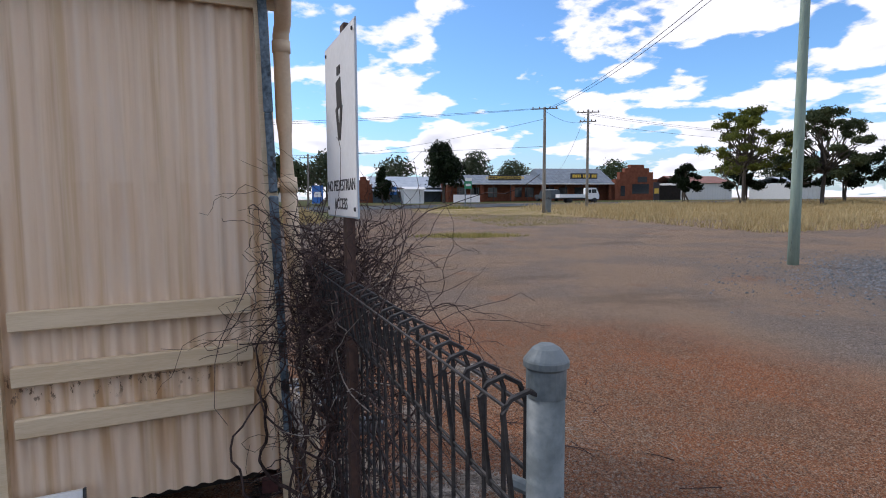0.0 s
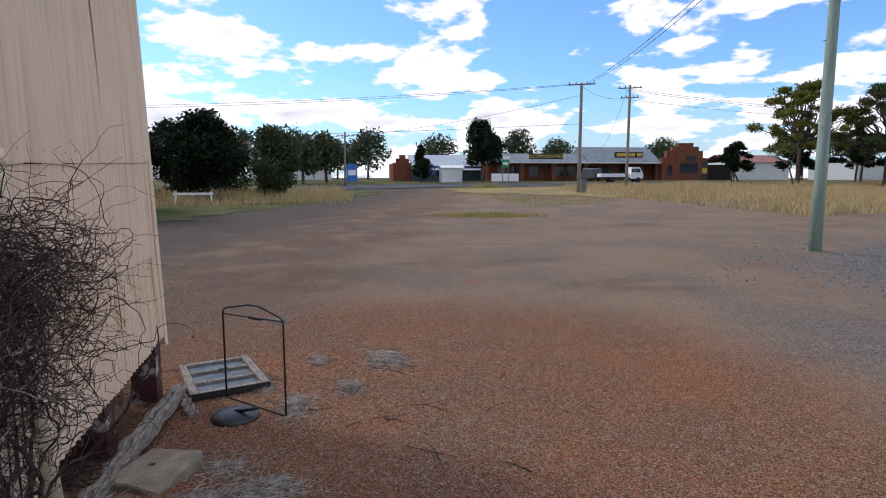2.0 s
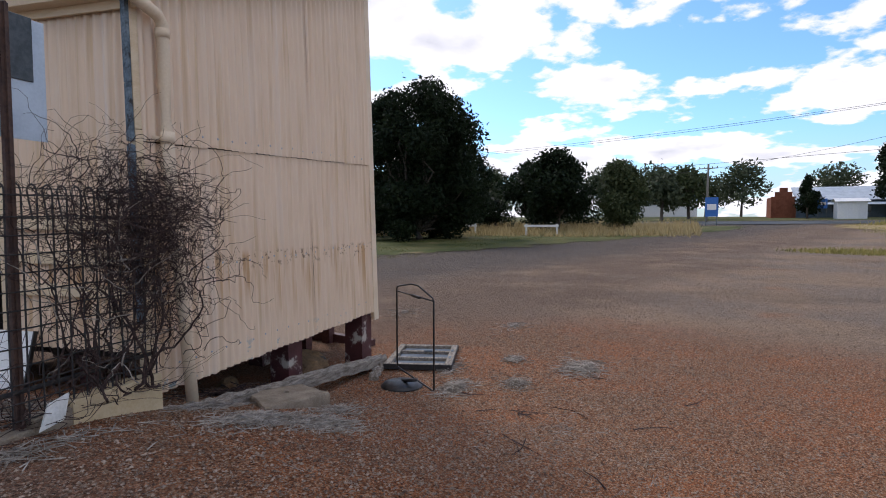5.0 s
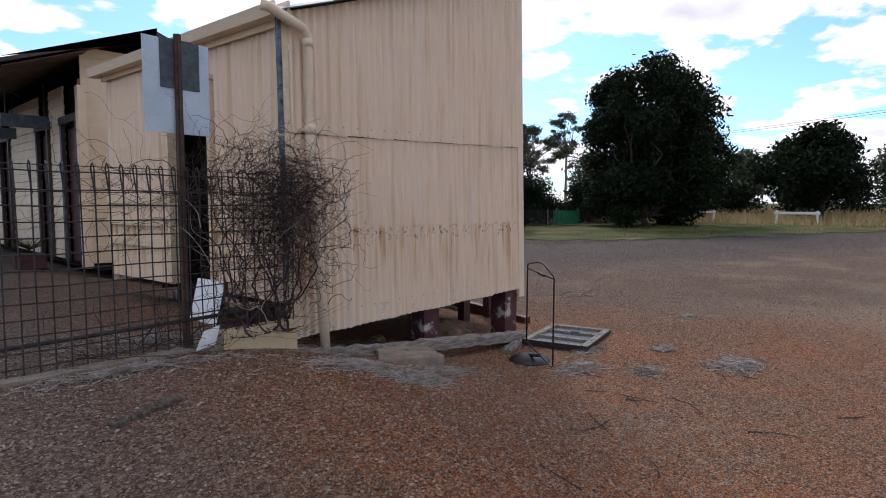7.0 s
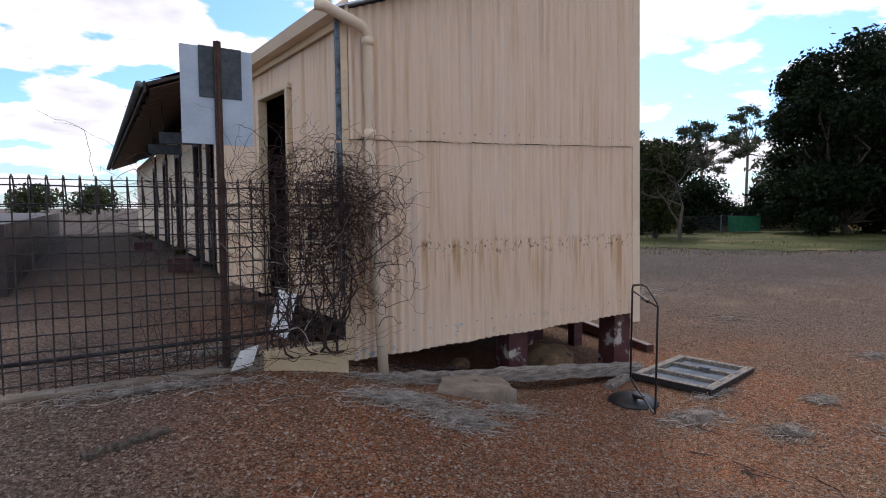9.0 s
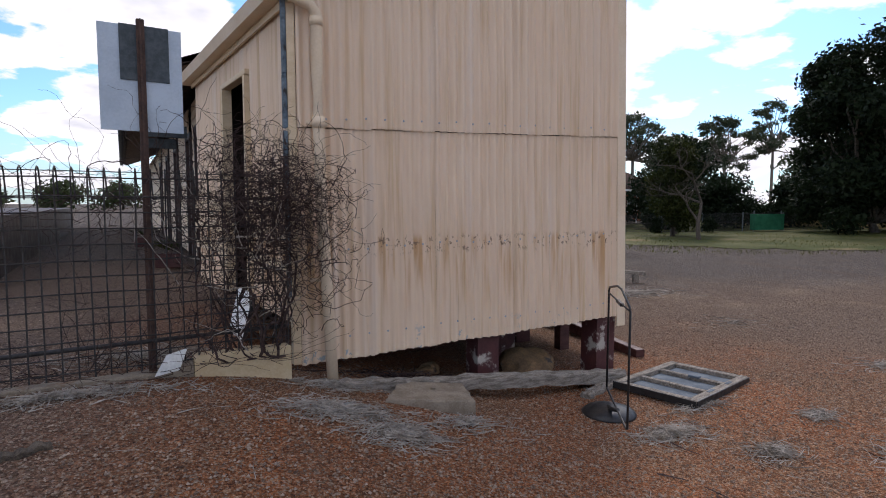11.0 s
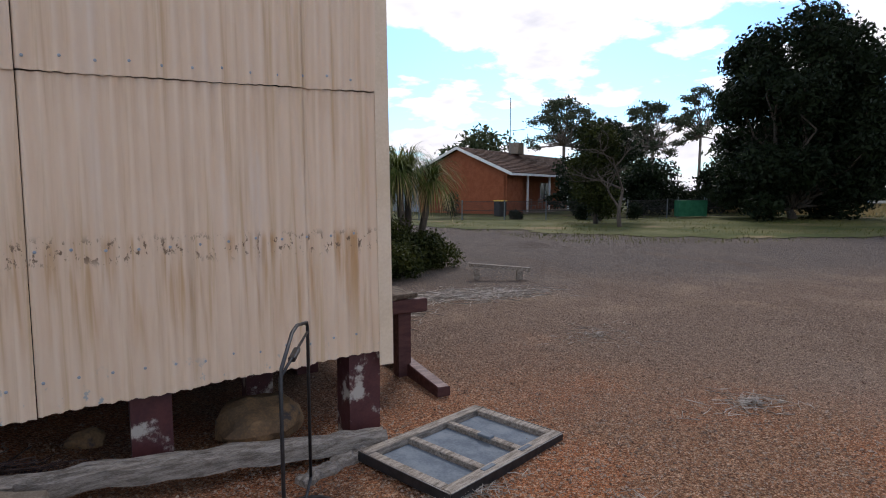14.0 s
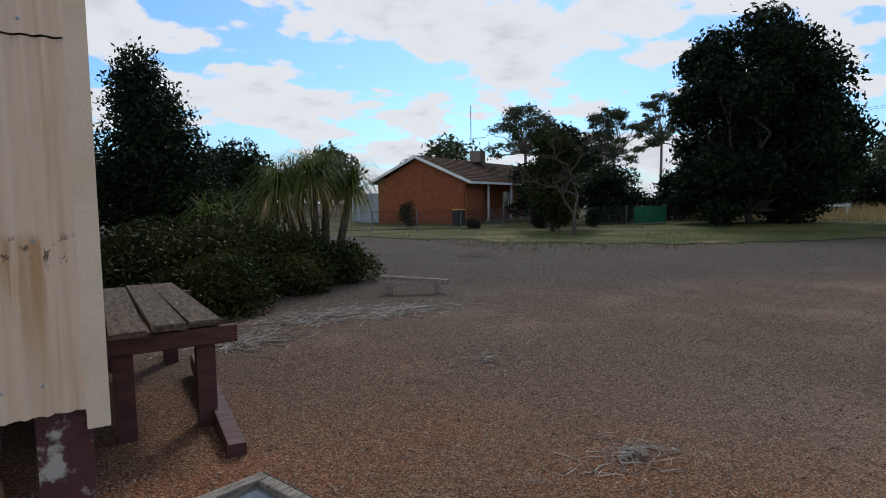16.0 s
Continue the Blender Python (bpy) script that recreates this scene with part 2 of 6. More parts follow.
CONCRETE = material("concrete", (0.20, 0.16, 0.12), (0.31, 0.26, 0.20), 9, 0.95, bump=0.7, fine=90, stain=(0.22, 0.13, 0.08), amount=0.06)
CREAM_KERB = material("cream_kerb", (0.52, 0.40, 0.24), (0.60, 0.48, 0.31), 8, 0.85, stain=(0.30, 0.2, 0.12), amount=0.04)
GALV = material("galvanised_steel", (0.085, 0.105, 0.11), (0.16, 0.185, 0.19), 12, 0.6, 0.1, 0.15)
WIRE = material("old_fence_wire", (0.022, 0.02, 0.02), (0.055, 0.05, 0.048), 20, 0.7, 0.3)
RUSTPOST = material("rusty_brown_post", (0.045, 0.025, 0.02), (0.09, 0.045, 0.03), 14, 0.75)
VINE = material("dry_vine", (0.028, 0.018, 0.017), (0.095, 0.064, 0.056), 18, 0.9)
STRAW = material("grey_straw", (0.20, 0.17, 0.14), (0.42, 0.375, 0.325), 12, 0.95)
BLACK = material("black_steel", (0.010, 0.010, 0.011), (0.022, 0.022, 0.024), 20, 0.4, 0.0, 0.1)
ZINC = material("dull_zinc", (0.26, 0.31, 0.36), (0.36, 0.41, 0.46), 9, 0.45, 0.35, 0.15, stain=(0.22, 0.20, 0.18), amount=0.02)
SIGN_BACK = material("sign_back", (0.40, 0.47, 0.54), (0.48, 0.55, 0.62), 5, 0.5, 0.2, 0.05)
SIGN_DARK = material("dark_sign_back", (0.035, 0.048, 0.055), (0.07, 0.085, 0.095), 10, 0.6, 0.1, 0.15)
WHITE = material("white_paint", (0.72, 0.72, 0.70), (0.80, 0.80, 0.78), 5, 0.5, bump=0.05)
OFFWHITE = material("worn_white", (0.55, 0.55, 0.52), (0.72, 0.71, 0.68), 6, 0.7, stain=(0.3, 0.27, 0.22), amount=0.05)
INK = material("black_lettering", (0.02, 0.02, 0.02), (0.03, 0.03, 0.03), 5, 0.6, bump=0)
BLUETRIM = material("flaking_blue_trim", (0.04, 0.06, 0.075), (0.16, 0.21, 0.25), 9, 0.8, stain=(0.02, 0.018, 0.016), amount=0.14, stain_scale=8)
# near-black in place of indoor shade; also colours the black shed
VOID = material("shade_black", (0.018, 0.014, 0.012), (0.03, 0.024, 0.02), 4, 0.9)
DARKROOF = material("dark_brown_fascia", (0.028, 0.018, 0.017), (0.05, 0.033, 0.03), 5, 0.6)
SOFFIT = material("brown_soffit", (0.10, 0.065, 0.045), (0.16, 0.10, 0.07), 5, 0.8)
ROCK = material("ochre_rock", (0.17, 0.115, 0.07), (0.33, 0.20, 0.10), 5, 0.9, bump=0.8, stain=(0.09, 0.08, 0.075), amount=0.1)
GREENPOLE = material("green_treated_pole", (0.21, 0.28, 0.23), (0.30, 0.37, 0.30), 3, 0.85, stain=(0.13, 0.15, 0.12), amount=0.06, stretch=(4, 4, 0.5), bump=0.5)
GREYPOLE = material("grey_pole", (0.17, 0.155, 0.13), (0.27, 0.25, 0.21), 3, 0.9, stretch=(4, 4, 0.5))
ASPHALT = material("asphalt", (0.045, 0.05, 0.056), (0.085, 0.09, 0.095), 0.5, 0.9, fine=30, space="World")
LAWN = material("dry_lawn", (0.04, 0.055, 0.013), (0.105, 0.098, 0.036), 0.35, 0.95, fine=9, stain=(0.17, 0.13, 0.065), amount=0.10, stain_scale=0.2, space="World", bump=0.6, dist=0.05)
VERGE = material("dry_verge", (0.24, 0.175, 0.085), (0.36, 0.27, 0.14), 0.3, 0.95, fine=8, space="World", bump=0.6, dist=0.05)
DRYGRASS = leaf_material("dry_grass", (0.34, 0.25, 0.11), (0.52, 0.41, 0.22), 0.9)
GREENGRASS = leaf_material("tussock_green", (0.20, 0.20, 0.05), (0.42, 0.34, 0.13), 0.9)
LAWNTUFT = leaf_material("lawn_tufts", (0.06, 0.08, 0.018), (0.20, 0.18, 0.06), 0.9)
BARK = material("bark", (0.055, 0.045, 0.036), (0.12, 0.10, 0.08), 5, 0.95, bump=0.8, stretch=(3, 3, 0.6))
PALEBARK = material("pale_bark", (0.16, 0.13, 0.11), (0.28, 0.24, 0.20), 4, 0.9, stretch=(3, 3, 0.6))
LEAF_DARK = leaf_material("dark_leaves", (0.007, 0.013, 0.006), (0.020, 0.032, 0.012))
LEAF_OLIVE = leaf_material("olive_leaves", (0.035, 0.05, 0.02), (0.085, 0.10, 0.045))
LEAF_GUM = leaf_material("gum_leaves", (0.04, 0.055, 0.03), (0.10, 0.115, 0.065))
LEAF_YELLOW = leaf_material("yellow_green_leaves", (0.07, 0.09, 0.015), (0.17, 0.18, 0.035))
LEAF_SHRUB = leaf_material("shrub_leaves", (0.012, 0.020, 0.006), (0.055, 0.062, 0.014))
LEAF_PALM = leaf_material("strap_leaves", (0.045, 0.075, 0.014), (0.15, 0.17, 0.04))
BRICK = material("red_brick", (0.15, 0.052, 0.030), (0.22, 0.08, 0.045), 2, 0.9, fine=18)
HOUSE_BRICK = material("orange_brick", (0.24, 0.075, 0.034), (0.31, 0.105, 0.05), 3, 0.9, fine=14)
TILE = material("brown_roof_tile", (0.04, 0.021, 0.014), (0.07, 0.038, 0.026), 3, 0.95, vary=0.2)
SLATE = material("blue_grey_roof", (0.12, 0.145, 0.17), (0.17, 0.20, 0.23), 1.5, 0.6)
PALEROOF = material("pale_iron_roof", (0.32, 0.37, 0.42), (0.42, 0.47, 0.52), 1.5, 0.5)
BLUEWALL = material("blue_grey_boards", (0.10, 0.14, 0.18), (0.14, 0.18, 0.22), 2, 0.8)
REDROOF = material("faded_red_roof", (0.20, 0.085, 0.06), (0.28, 0.13, 0.10), 2, 0.7)
YELLOW = material("sign_yellow", (0.70, 0.45, 0.05), (0.75, 0.50, 0.07), 5, 0.5, bump=0)
GREENSIGN = material("green_sign", (0.01, 0.18, 0.08), (0.015, 0.22, 0.10), 5, 0.5, bump=0)
BLUESIGN = material("blue_sign", (0.02, 0.12, 0.42), (0.03, 0.16, 0.48), 5, 0.5, bump=0)
GREENBIN = material("green_shade_cloth", (0.012, 0.12, 0.055), (0.02, 0.17, 0.08), 4, 0.8)
SASH_PANEL = material("grey_sheet", (0.09, 0.11, 0.135), (0.14, 0.165, 0.19), 9, 0.85, 0.0, 0.2, stain=(0.26, 0.24, 0.2), amount=0.04)
RUBBER = material("rubber", (0.015, 0.015, 0.015), (0.03, 0.03, 0.03), 5, 0.8)
GLASS = material("dark_window_glass", (0.02, 0.025, 0.03), (0.03, 0.035, 0.04), 3, 0.12, bump=0)
PEBBLE = material("pebbles", (0.09, 0.052, 0.036), (0.40, 0.30, 0.225), 22, 0.9)
BLUEMETAL = material("blue_metal_gravel", (0.08, 0.085, 0.09), (0.28, 0.28, 0.28), 9, 0.9)


# ---- mesh tools ----
def mesh(name, verts, faces, mat, parent=None, smooth=False, m=None):
    me = bpy.data.meshes.new(name)
    me.from_pydata([tuple(v) for v in verts], [], [tuple(f) for f in faces])
    me.materials.append(mat)
    if smooth:
        me.polygons.foreach_set("use_smooth", [True] * len(me.polygons))
    me.update()
    ob = new(name, me)
    if parent:
        ob.parent = parent
    if m:
        ob.matrix_basis = m
    return ob


class Geo:
    """Collects vertices and faces of one part."""

    def __init__(self):
        self.v, self.f = [], []

    def add(self, v, f):
        k = len(self.v)
        self.v += [tuple(p) for p in v]
        self.f += [tuple(i + k for i in q) for q in f]

    def box(self, c, s, turn=0.0, tilt=None, chip=0.0):
        """A box with bevelled upright edges, centre c, sizes s, turned about z by degrees."""
        b = min(0.006, 0.2 * min(s))
        hx, hy, hz = s[0] / 2, s[1] / 2, s[2] / 2
        rings = []
        for z, i in ((-hz, b), (-hz + b, 0), (hz - b, 0), (hz, b)):
            ring = []
            for sx, sy in ((1, 1), (-1, 1), (-1, -1), (1, -1)):
                ring.append(Vector((sx * (hx - i), sy * (hy - i), z)))
            rings += ring
        rot = tilt if tilt is not None else Matrix.Rotation(radians(turn), 3, "Z")
        vs = [rot @ p + Vector(c) + Vector([random.uniform(-chip, chip) for _ in range(3)]) for p in rings]
        fs = [(3, 2, 1, 0), (12, 13, 14, 15)]
        for r in range(3):
            for k in range(4):
                fs.append((4 * r + k, 4 * r + (k + 1) % 4, 4 * r + 4 + (k + 1) % 4, 4 * r + 4 + k))
        self.add(vs, fs)

    def tube(self, pts, r, sides=6, r1=None, caps=True):
        pts = [Vector(p) for p in pts]
        n = len(pts)
        vs, fs = [], []
        for i, p in enumerate(pts):
            d = (pts[min(i + 1, n - 1)] - pts[max(i - 1, 0)]).normalized()
            a = d.cross(Vector((0, 0, 1)))
            if a.length < 0.05:
                a = d.cross(Vector((1, 0, 0)))
            a.normalize()
            b = d.cross(a)
            rad = r if r1 is None else r + (r1 - r) * i / max(1, n - 1)
            for k in range(sides):
                t = 2 * math.pi * k / sides
                vs.append(p + rad * (math.cos(t) * a + math.sin(t) * b))
        for i in range(n - 1):
            for k in range(sides):
                fs.append((i * sides + k, i * sides + (k + 1) % sides, (i + 1) * sides + (k + 1) % sides, (i + 1) * sides + k))
        if caps:
            fs.append(tuple(range(sides))[::-1])
            fs.append(tuple((n - 1) * sides + k for k in range(sides)))
        self.add(vs, fs)

    def lathe(self, c, prof, sides=20):
        vs = [(c[0] + r * math.cos(2 * math.pi * k / sides), c[1] + r * math.sin(2 * math.pi * k / sides), c[2] + z) for r, z in prof for k in range(sides)]
        fs = [(i * sides + k, i * sides + (k + 1) % sides, (i + 1) * sides + (k + 1) % sides, (i + 1) * sides + k) for i in range(len(prof) - 1) for k in range(sides)]
        fs += [tuple(range(sides))[::-1], tuple((len(prof) - 1) * sides + k for k in range(sides))]
        self.add(vs, fs)

    def slab(self, poly, z0, z1):
        """An upright prism over a polygon in plan, anticlockwise."""
        n = len(poly)
        vs = [(x, y, z0) for x, y in poly] + [(x, y, z1) for x, y in poly]
        self.add(vs, [tuple(range(n))[::-1], tuple(range(n, 2 * n))] + [(i, (i + 1) % n, n + (i + 1) % n, n + i) for i in range(n)])

    def quad(self, a, b, c, d, thick=0.03):
        """A plate with a thickness, its face a b c d."""
        a, b, c, d = (Vector(p) for p in (a, b, c, d))
        nn = (b - a).cross(d - a).normalized() * thick
        self.add([a, b, c, d, a - nn, b - nn, c - nn, d - nn], [(0, 1, 2, 3), (7, 6, 5, 4), (0, 4, 5, 1), (1, 5, 6, 2), (2, 6, 7, 3), (3, 7, 4, 0)])

    def make(self, name, mat, parent=None, smooth=False, m=None):
        return mesh(name, self.v, self.f, mat, parent, smooth, m)


def empty(name, at, label, category, group="", kind=""):
    ob = new(name)
    ob.matrix_basis = at if isinstance(at, Matrix) else Matrix.Translation(at)
    ob.empty_display_size = 0.1
    return tagged(ob, label, category, group, kind)


def sstep(a, b, v):
    t = np.clip((np.asarray(v, float) - a) / (b - a), 0, 1)
    return t * t * (3 - 2 * t)


def height(x, y):
    """The lie of the land: a low mound by the shed and gate, a slow rise towards the main road."""
    x, y = np.asarray(x, float), np.asarray(y, float)
    mound = 0.57 * sstep(2.2, -1.2, x) * sstep(-4.3, -0.8, y)
    s = 0.88 * x - 0.47 * y
    rise = 0.019 * np.clip(s - 12, 0, 90) ** 1.0
    bumps = 0.012 * np.sin(1.3 * x + 0.4 * y) * np.sin(0.9 * y - 0.5 * x) + 0.02 * np.sin(0.31 * x) * np.sin(0.27 * y + 1)
    return -0.47 + mound + rise + bumps * sstep(0.0, -2.0, y) * sstep(45, 20, np.hypot(x, y))


def H(x, y):
    return float(height(x, y))


def sheet(name, poly, step, lift, mat, label, category="", rough_edge=0.0, kind="structure"):
    """A patch of surface that follows the land, inside a polygon in plan."""
    px, py = np.array([p[0] for p in poly], float), np.array([p[1] for p in poly], float)
    xs, ys = np.arange(px.min(), px.max() + step, step), np.arange(py.min(), py.max() + step, step)
    gx, gy = np.meshgrid(xs, ys, indexing="ij")

    def inside(x, y):
        hit = np.zeros(x.shape, bool)
        for i in range(len(px)):
            j = i - 1
            cond = (py[i] > y) != (py[j] > y)
            with np.errstate(divide="ignore", invalid="ignore"):
                hit ^= cond & (x < (px[j] - px[i]) * (y - py[i]) / (py[j] - py[i] + 1e-12) + px[i])
        return hit
    wx = gx + rough_edge * np.sin(1.7 * gy + 0.6 * gx) + 0.6 * rough_edge * np.sin(3.9 * gx - 2.1 * gy)
    wy = gy + rough_edge * np.sin(1.9 * gx - 0.8 * gy) + 0.6 * rough_edge * np.sin(4.3 * gy + 1.1 * gx)
    ok = inside(wx, wy)
    gz = height(gx, gy) + lift
    idx = np.arange(gx.size).reshape(gx.shape)
    cell = ok[:-1, :-1] & ok[1:, :-1] & ok[1:, 1:] & ok[:-1, 1:]
    f = np.stack([idx[:-1, :-1][cell], idx[1:, :-1][cell], idx[1:, 1:][cell], idx[:-1, 1:][cell]], 1)
    used, inv = np.unique(f, return_inverse=True)
    v = np.stack([gx.ravel()[used], gy.ravel()[used], gz.ravel()[used]], 1)
    ob = mesh(name, v.tolist(), inv.reshape(-1, 4).tolist(), mat, smooth=True)
    return tagged(ob, label, category or name, kind=kind)


# ---- the ground ----
def axis(lo, hi, n0, n1):
    core = np.arange(n0, n1, 0.25)
    up = n1 + 0.25 * np.cumsum(1.13 ** np.arange(60))
    dn = n0 - 0.25 * np.cumsum(1.13 ** np.arange(60))
    return np.concatenate([[lo], dn[dn > lo][::-1], core, up[up < hi], [hi]])


def build_ground():
    xs, ys = axis(-900, 1800, -7, 14), axis(-1500, 1500, -9, 9)
    gx, gy = np.meshgrid(xs, ys, indexing="ij")
    z = height(gx, gy)
    idx = np.arange(gx.size).reshape(gx.shape)
    f = np.stack([idx[:-1, :-1].ravel(), idx[1:, :-1].ravel(), idx[1:, 1:].ravel(), idx[:-1, 1:].ravel()], 1)
    ob = mesh("ground", np.stack([gx.ravel(), gy.ravel(), z.ravel()], 1).tolist(), f.tolist(), DIRT, smooth=True)
    tagged(ob, "red dirt yard strewn with gravel and wheel tracks", "ground", kind="structure")


build_ground()
sheet("lawn", [(6, 62), (11, 26), (14, 18.5), (17.5, 11), (22, 6.3), (30, 2.2), (40, -3), (50, -7.5), (59, -8), (61, 10), (62, 62)], 0.5, 0.022, LAWN, "patchy green and straw-coloured lawn beyond the track", rough_edge=0.35)
sheet("verge", [(51, -14), (61, -15.5), (63.5, -40), (57, -70), (44, -110), (20, -110), (18, -60), (23, -40), (30, -31), (37, -24), (45, -19)], 0.5, 0.03, VERGE, "dry mown grass verge before the main road", rough_edge=0.4)
sheet("road", [(62, 90), (61.5, -5), (64, -42), (58, -75), (40, -120), (48, -124), (67, -80), (75, -42), (76, 0), (84, 90)], 1.0, 0.06, ASPHALT, "grey asphalt main road", "road")
sheet("road_verge_far", [(79, 90), (77, 0), (76, -42), (68, -80), (52, -124), (200, -160), (240, 120), (90, 120)], 3.0, 0.02, LAWN, "green and dry grass behind the main road", "verge")


# ---- the shed ----
SHED_W, SHED_L, SKEW = 2.985, 3.4, -0.16


def lean(z):
    """The end wall leans: its foot stands out towards the yard."""
    return 0.03 * (z - 1.76) - 0.01


def corrugated(geo, origin, along, out, width, low, high, lean_fn=None, pitch=0.0762, amp=0.012, seg=8, rows=6, wavy=0.0):
    """A corrugated sheet, from the foot line low(u) to high(u)."""
    n = max(2, int(width / pitch * seg))
    o, a, b = Vector(origin), Vector(along), Vector(out)
    vs, fs = [], []
    for side in (0.0, -0.0015):
        for j in range(rows + 1):
            for i in range(n + 1):
                u = width * i / n
                z0 = low(u)
                z = z0 + (high(u) - z0) * j / rows
                if j == 0:
                    z += wavy * math.sin(u * 7.3) + wavy * 0.6 * random.uniform(-1, 1)
                d = amp * math.sin(2 * math.pi * u / pitch) + side + 0.004 * math.sin(u * 2.1 + z * 3)
                p = o + a * u + b * d
                vs.append((p.x, p.y + (lean_fn(z) if lean_fn else 0), z))
    m = (n + 1) * (rows + 1)
    for j in range(rows):
        for i in range(n):
            q = (j * (n + 1) + i, j * (n + 1) + i + 1, (j + 1) * (n + 1) + i + 1, (j + 1) * (n + 1) + i)
            fs.append(q)
            fs.append(tuple(k + m for k in q[::-1]))
    geo.add(vs, fs)


def foot_line(x):
    return -0.012 + 0.045 * x


def seam_line(x):
    return 1.728 + 0.026 * x


def roof_line(x):
    return 2.72 + 0.36 * x


def side_x(y):
    return SKEW * y


def build_shed():
    shed = empty("shed", (0, 0, 0), "cream painted corrugated iron shed on maroon stumps, rust stained", "shed")
    cuts = [0.0, 0.55, 1.09, 1.85, 2.48, SHED_W]
    for row in (0, 1):
        for i in range(5):
            x0, x1 = cuts[i], cuts[i + 1] - (0.0035 if i == 1 else -0.004 if i < 4 else 0)
            g = Geo()
            off = -0.004 * (i % 2) - 0.012 * row
            if row == 0:
                corrugated(g, (x0, off, 0), (1, 0, 0), (0, -1, 0), x1 - x0, lambda u: foot_line(x0 + u), lambda u: seam_line(x0 + u) - 0.003, lean, wavy=0.006)
            else:
                corrugated(g, (x0, off, 0), (1, 0, 0), (0, -1, 0), x1 - x0, lambda u: seam_line(x0 + u) + 0.004 * math.sin(9 * u + i), lambda u: roof_line(x0 + u), lean, wavy=0.002)
            g.make("iron_sheet", IRON, shed, smooth=True)
    # side wall towards the platform, with a doorway
    a = Vector((SKEW, 1, 0)).normalized()
    o = Vector((-a.y, a.x, 0))
    ln = SHED_L / a.y
    d0, d1 = 1.15 / a.y, 1.93 / a.y
    for u0, u1, z0, z1 in ((0.0, 0.26, 0.28, 2.72), (0.24, 0.72, 0.28, 2.72), (0.70, d0, 0.28, 2.72), (d0, d1, 2.32, 2.72), (d1, d1 + 0.6, 0.28, 2.72), (d1 + 0.58, ln, 0.28, 2.72)):
        g = Geo()
        p = a * u0 + o * (0.003 * random.random())
        corrugated(g, p, a, o, u1 - u0, lambda u: z0, lambda u: z1)
        g.make("iron_sheet", IRON, shed, smooth=True)
    # battens nailed on the lower wall
    for z in (1.17, 0.93, 0.70):
        for u0, u1 in ((0.12, d0 - 0.06), (d1 + 0.06, ln)):
            g = Geo()
            c = a * ((u0 + u1) / 2) + o * 0.032
            g.box((c.x, c.y, z), (u1 - u0, 0.04, 0.09), math.degrees(math.atan2(a.y, a.x)), chip=0.003)
            g.make("batten", CREAM_TIMBER, shed)
    # door frame, with a near-black floor and panels behind it for the indoor shade
    g = Geo()
    for u in (d0, d1):
        c = a * u + o * 0.01
        g.box((c.x, c.y, 1.30), (0.05, 0.09, 2.02), math.degrees(math.atan2(a.y, a.x)))
    c = a * ((d0 + d1) / 2) + o * 0.01
    g.box((c.x, c.y, 2.33), (d1 - d0 + 0.1, 0.09, 0.05), math.degrees(math.atan2(a.y, a.x)))
    g.make("door_frame", CREAM_TIMBER, shed)
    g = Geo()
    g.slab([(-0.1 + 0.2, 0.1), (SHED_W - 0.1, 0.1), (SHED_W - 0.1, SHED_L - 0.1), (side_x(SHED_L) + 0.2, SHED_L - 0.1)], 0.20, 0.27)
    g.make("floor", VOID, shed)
    # added panels close behind the doorway, coloured dark so the room looks unlit
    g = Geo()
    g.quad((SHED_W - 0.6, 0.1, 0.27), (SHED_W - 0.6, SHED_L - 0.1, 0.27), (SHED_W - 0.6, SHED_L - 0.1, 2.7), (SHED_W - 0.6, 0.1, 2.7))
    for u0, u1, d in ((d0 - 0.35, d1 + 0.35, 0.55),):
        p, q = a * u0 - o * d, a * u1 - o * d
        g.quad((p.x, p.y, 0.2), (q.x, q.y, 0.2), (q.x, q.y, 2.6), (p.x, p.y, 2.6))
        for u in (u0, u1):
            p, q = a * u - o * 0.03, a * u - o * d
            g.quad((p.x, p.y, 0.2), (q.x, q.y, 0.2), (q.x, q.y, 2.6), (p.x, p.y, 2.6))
    g.make("shade_panels", VOID, shed)
    # other walls
    g = Geo()
    corrugated(g, (SHED_W, 0.02, 0), (0, 1, 0), (1, 0, 0), SHED_L, lambda u: 0.06, lambda u: roof_line(SHED_W) - 0.02)
    corrugated(g, (side_x(SHED_L), SHED_L, 0), (1, 0, 0), (0, 1, 0), SHED_W - side_x(SHED_L), lambda u: 0.2, lambda u: roof_line(max(0, u - 0.55)) - 0.02, seg=4)
    g.make("back_wall", IRON, shed, smooth=True)
    # corner cap, corner post and flaking trim
    g = Geo()
    zs = [0.03, 0.6, 1.2, 1.9, 2.6, 3.8]
    for z0, z1 in zip(zs, zs[1:]):
        zc = (z0 + z1) / 2
        k = math.atan(0.03)
        g.box((SHED_W + 0.015, lean(zc) - 0.018, zc), (0.095, 0.012, z1 - z0 + 0.004), tilt=Matrix.Rotation(-k, 3, "X"))
        g.box((SHED_W + 0.056, lean(zc) + 0.035, zc), (0.012, 0.10, z1 - z0 + 0.004), tilt=Matrix.Rotation(-k, 3, "X"))
    g.make("corner_cap", CREAM, shed)
    g = Geo()
    k = math.atan(0.03)
    for z0, z1 in ((0.0, 0.9), (0.9, 1.8), (1.8, 2.66)):
        zc = (z0 + z1) / 2
        g.box((-0.035, lean(zc) + 0.01, zc), (0.06, 0.06, z1 - z0), tilt=Matrix.Rotation(-k, 3, "X"), chip=0.004)
    g.make("corner_post", CREAM_TIMBER, shed)
    g = Geo()
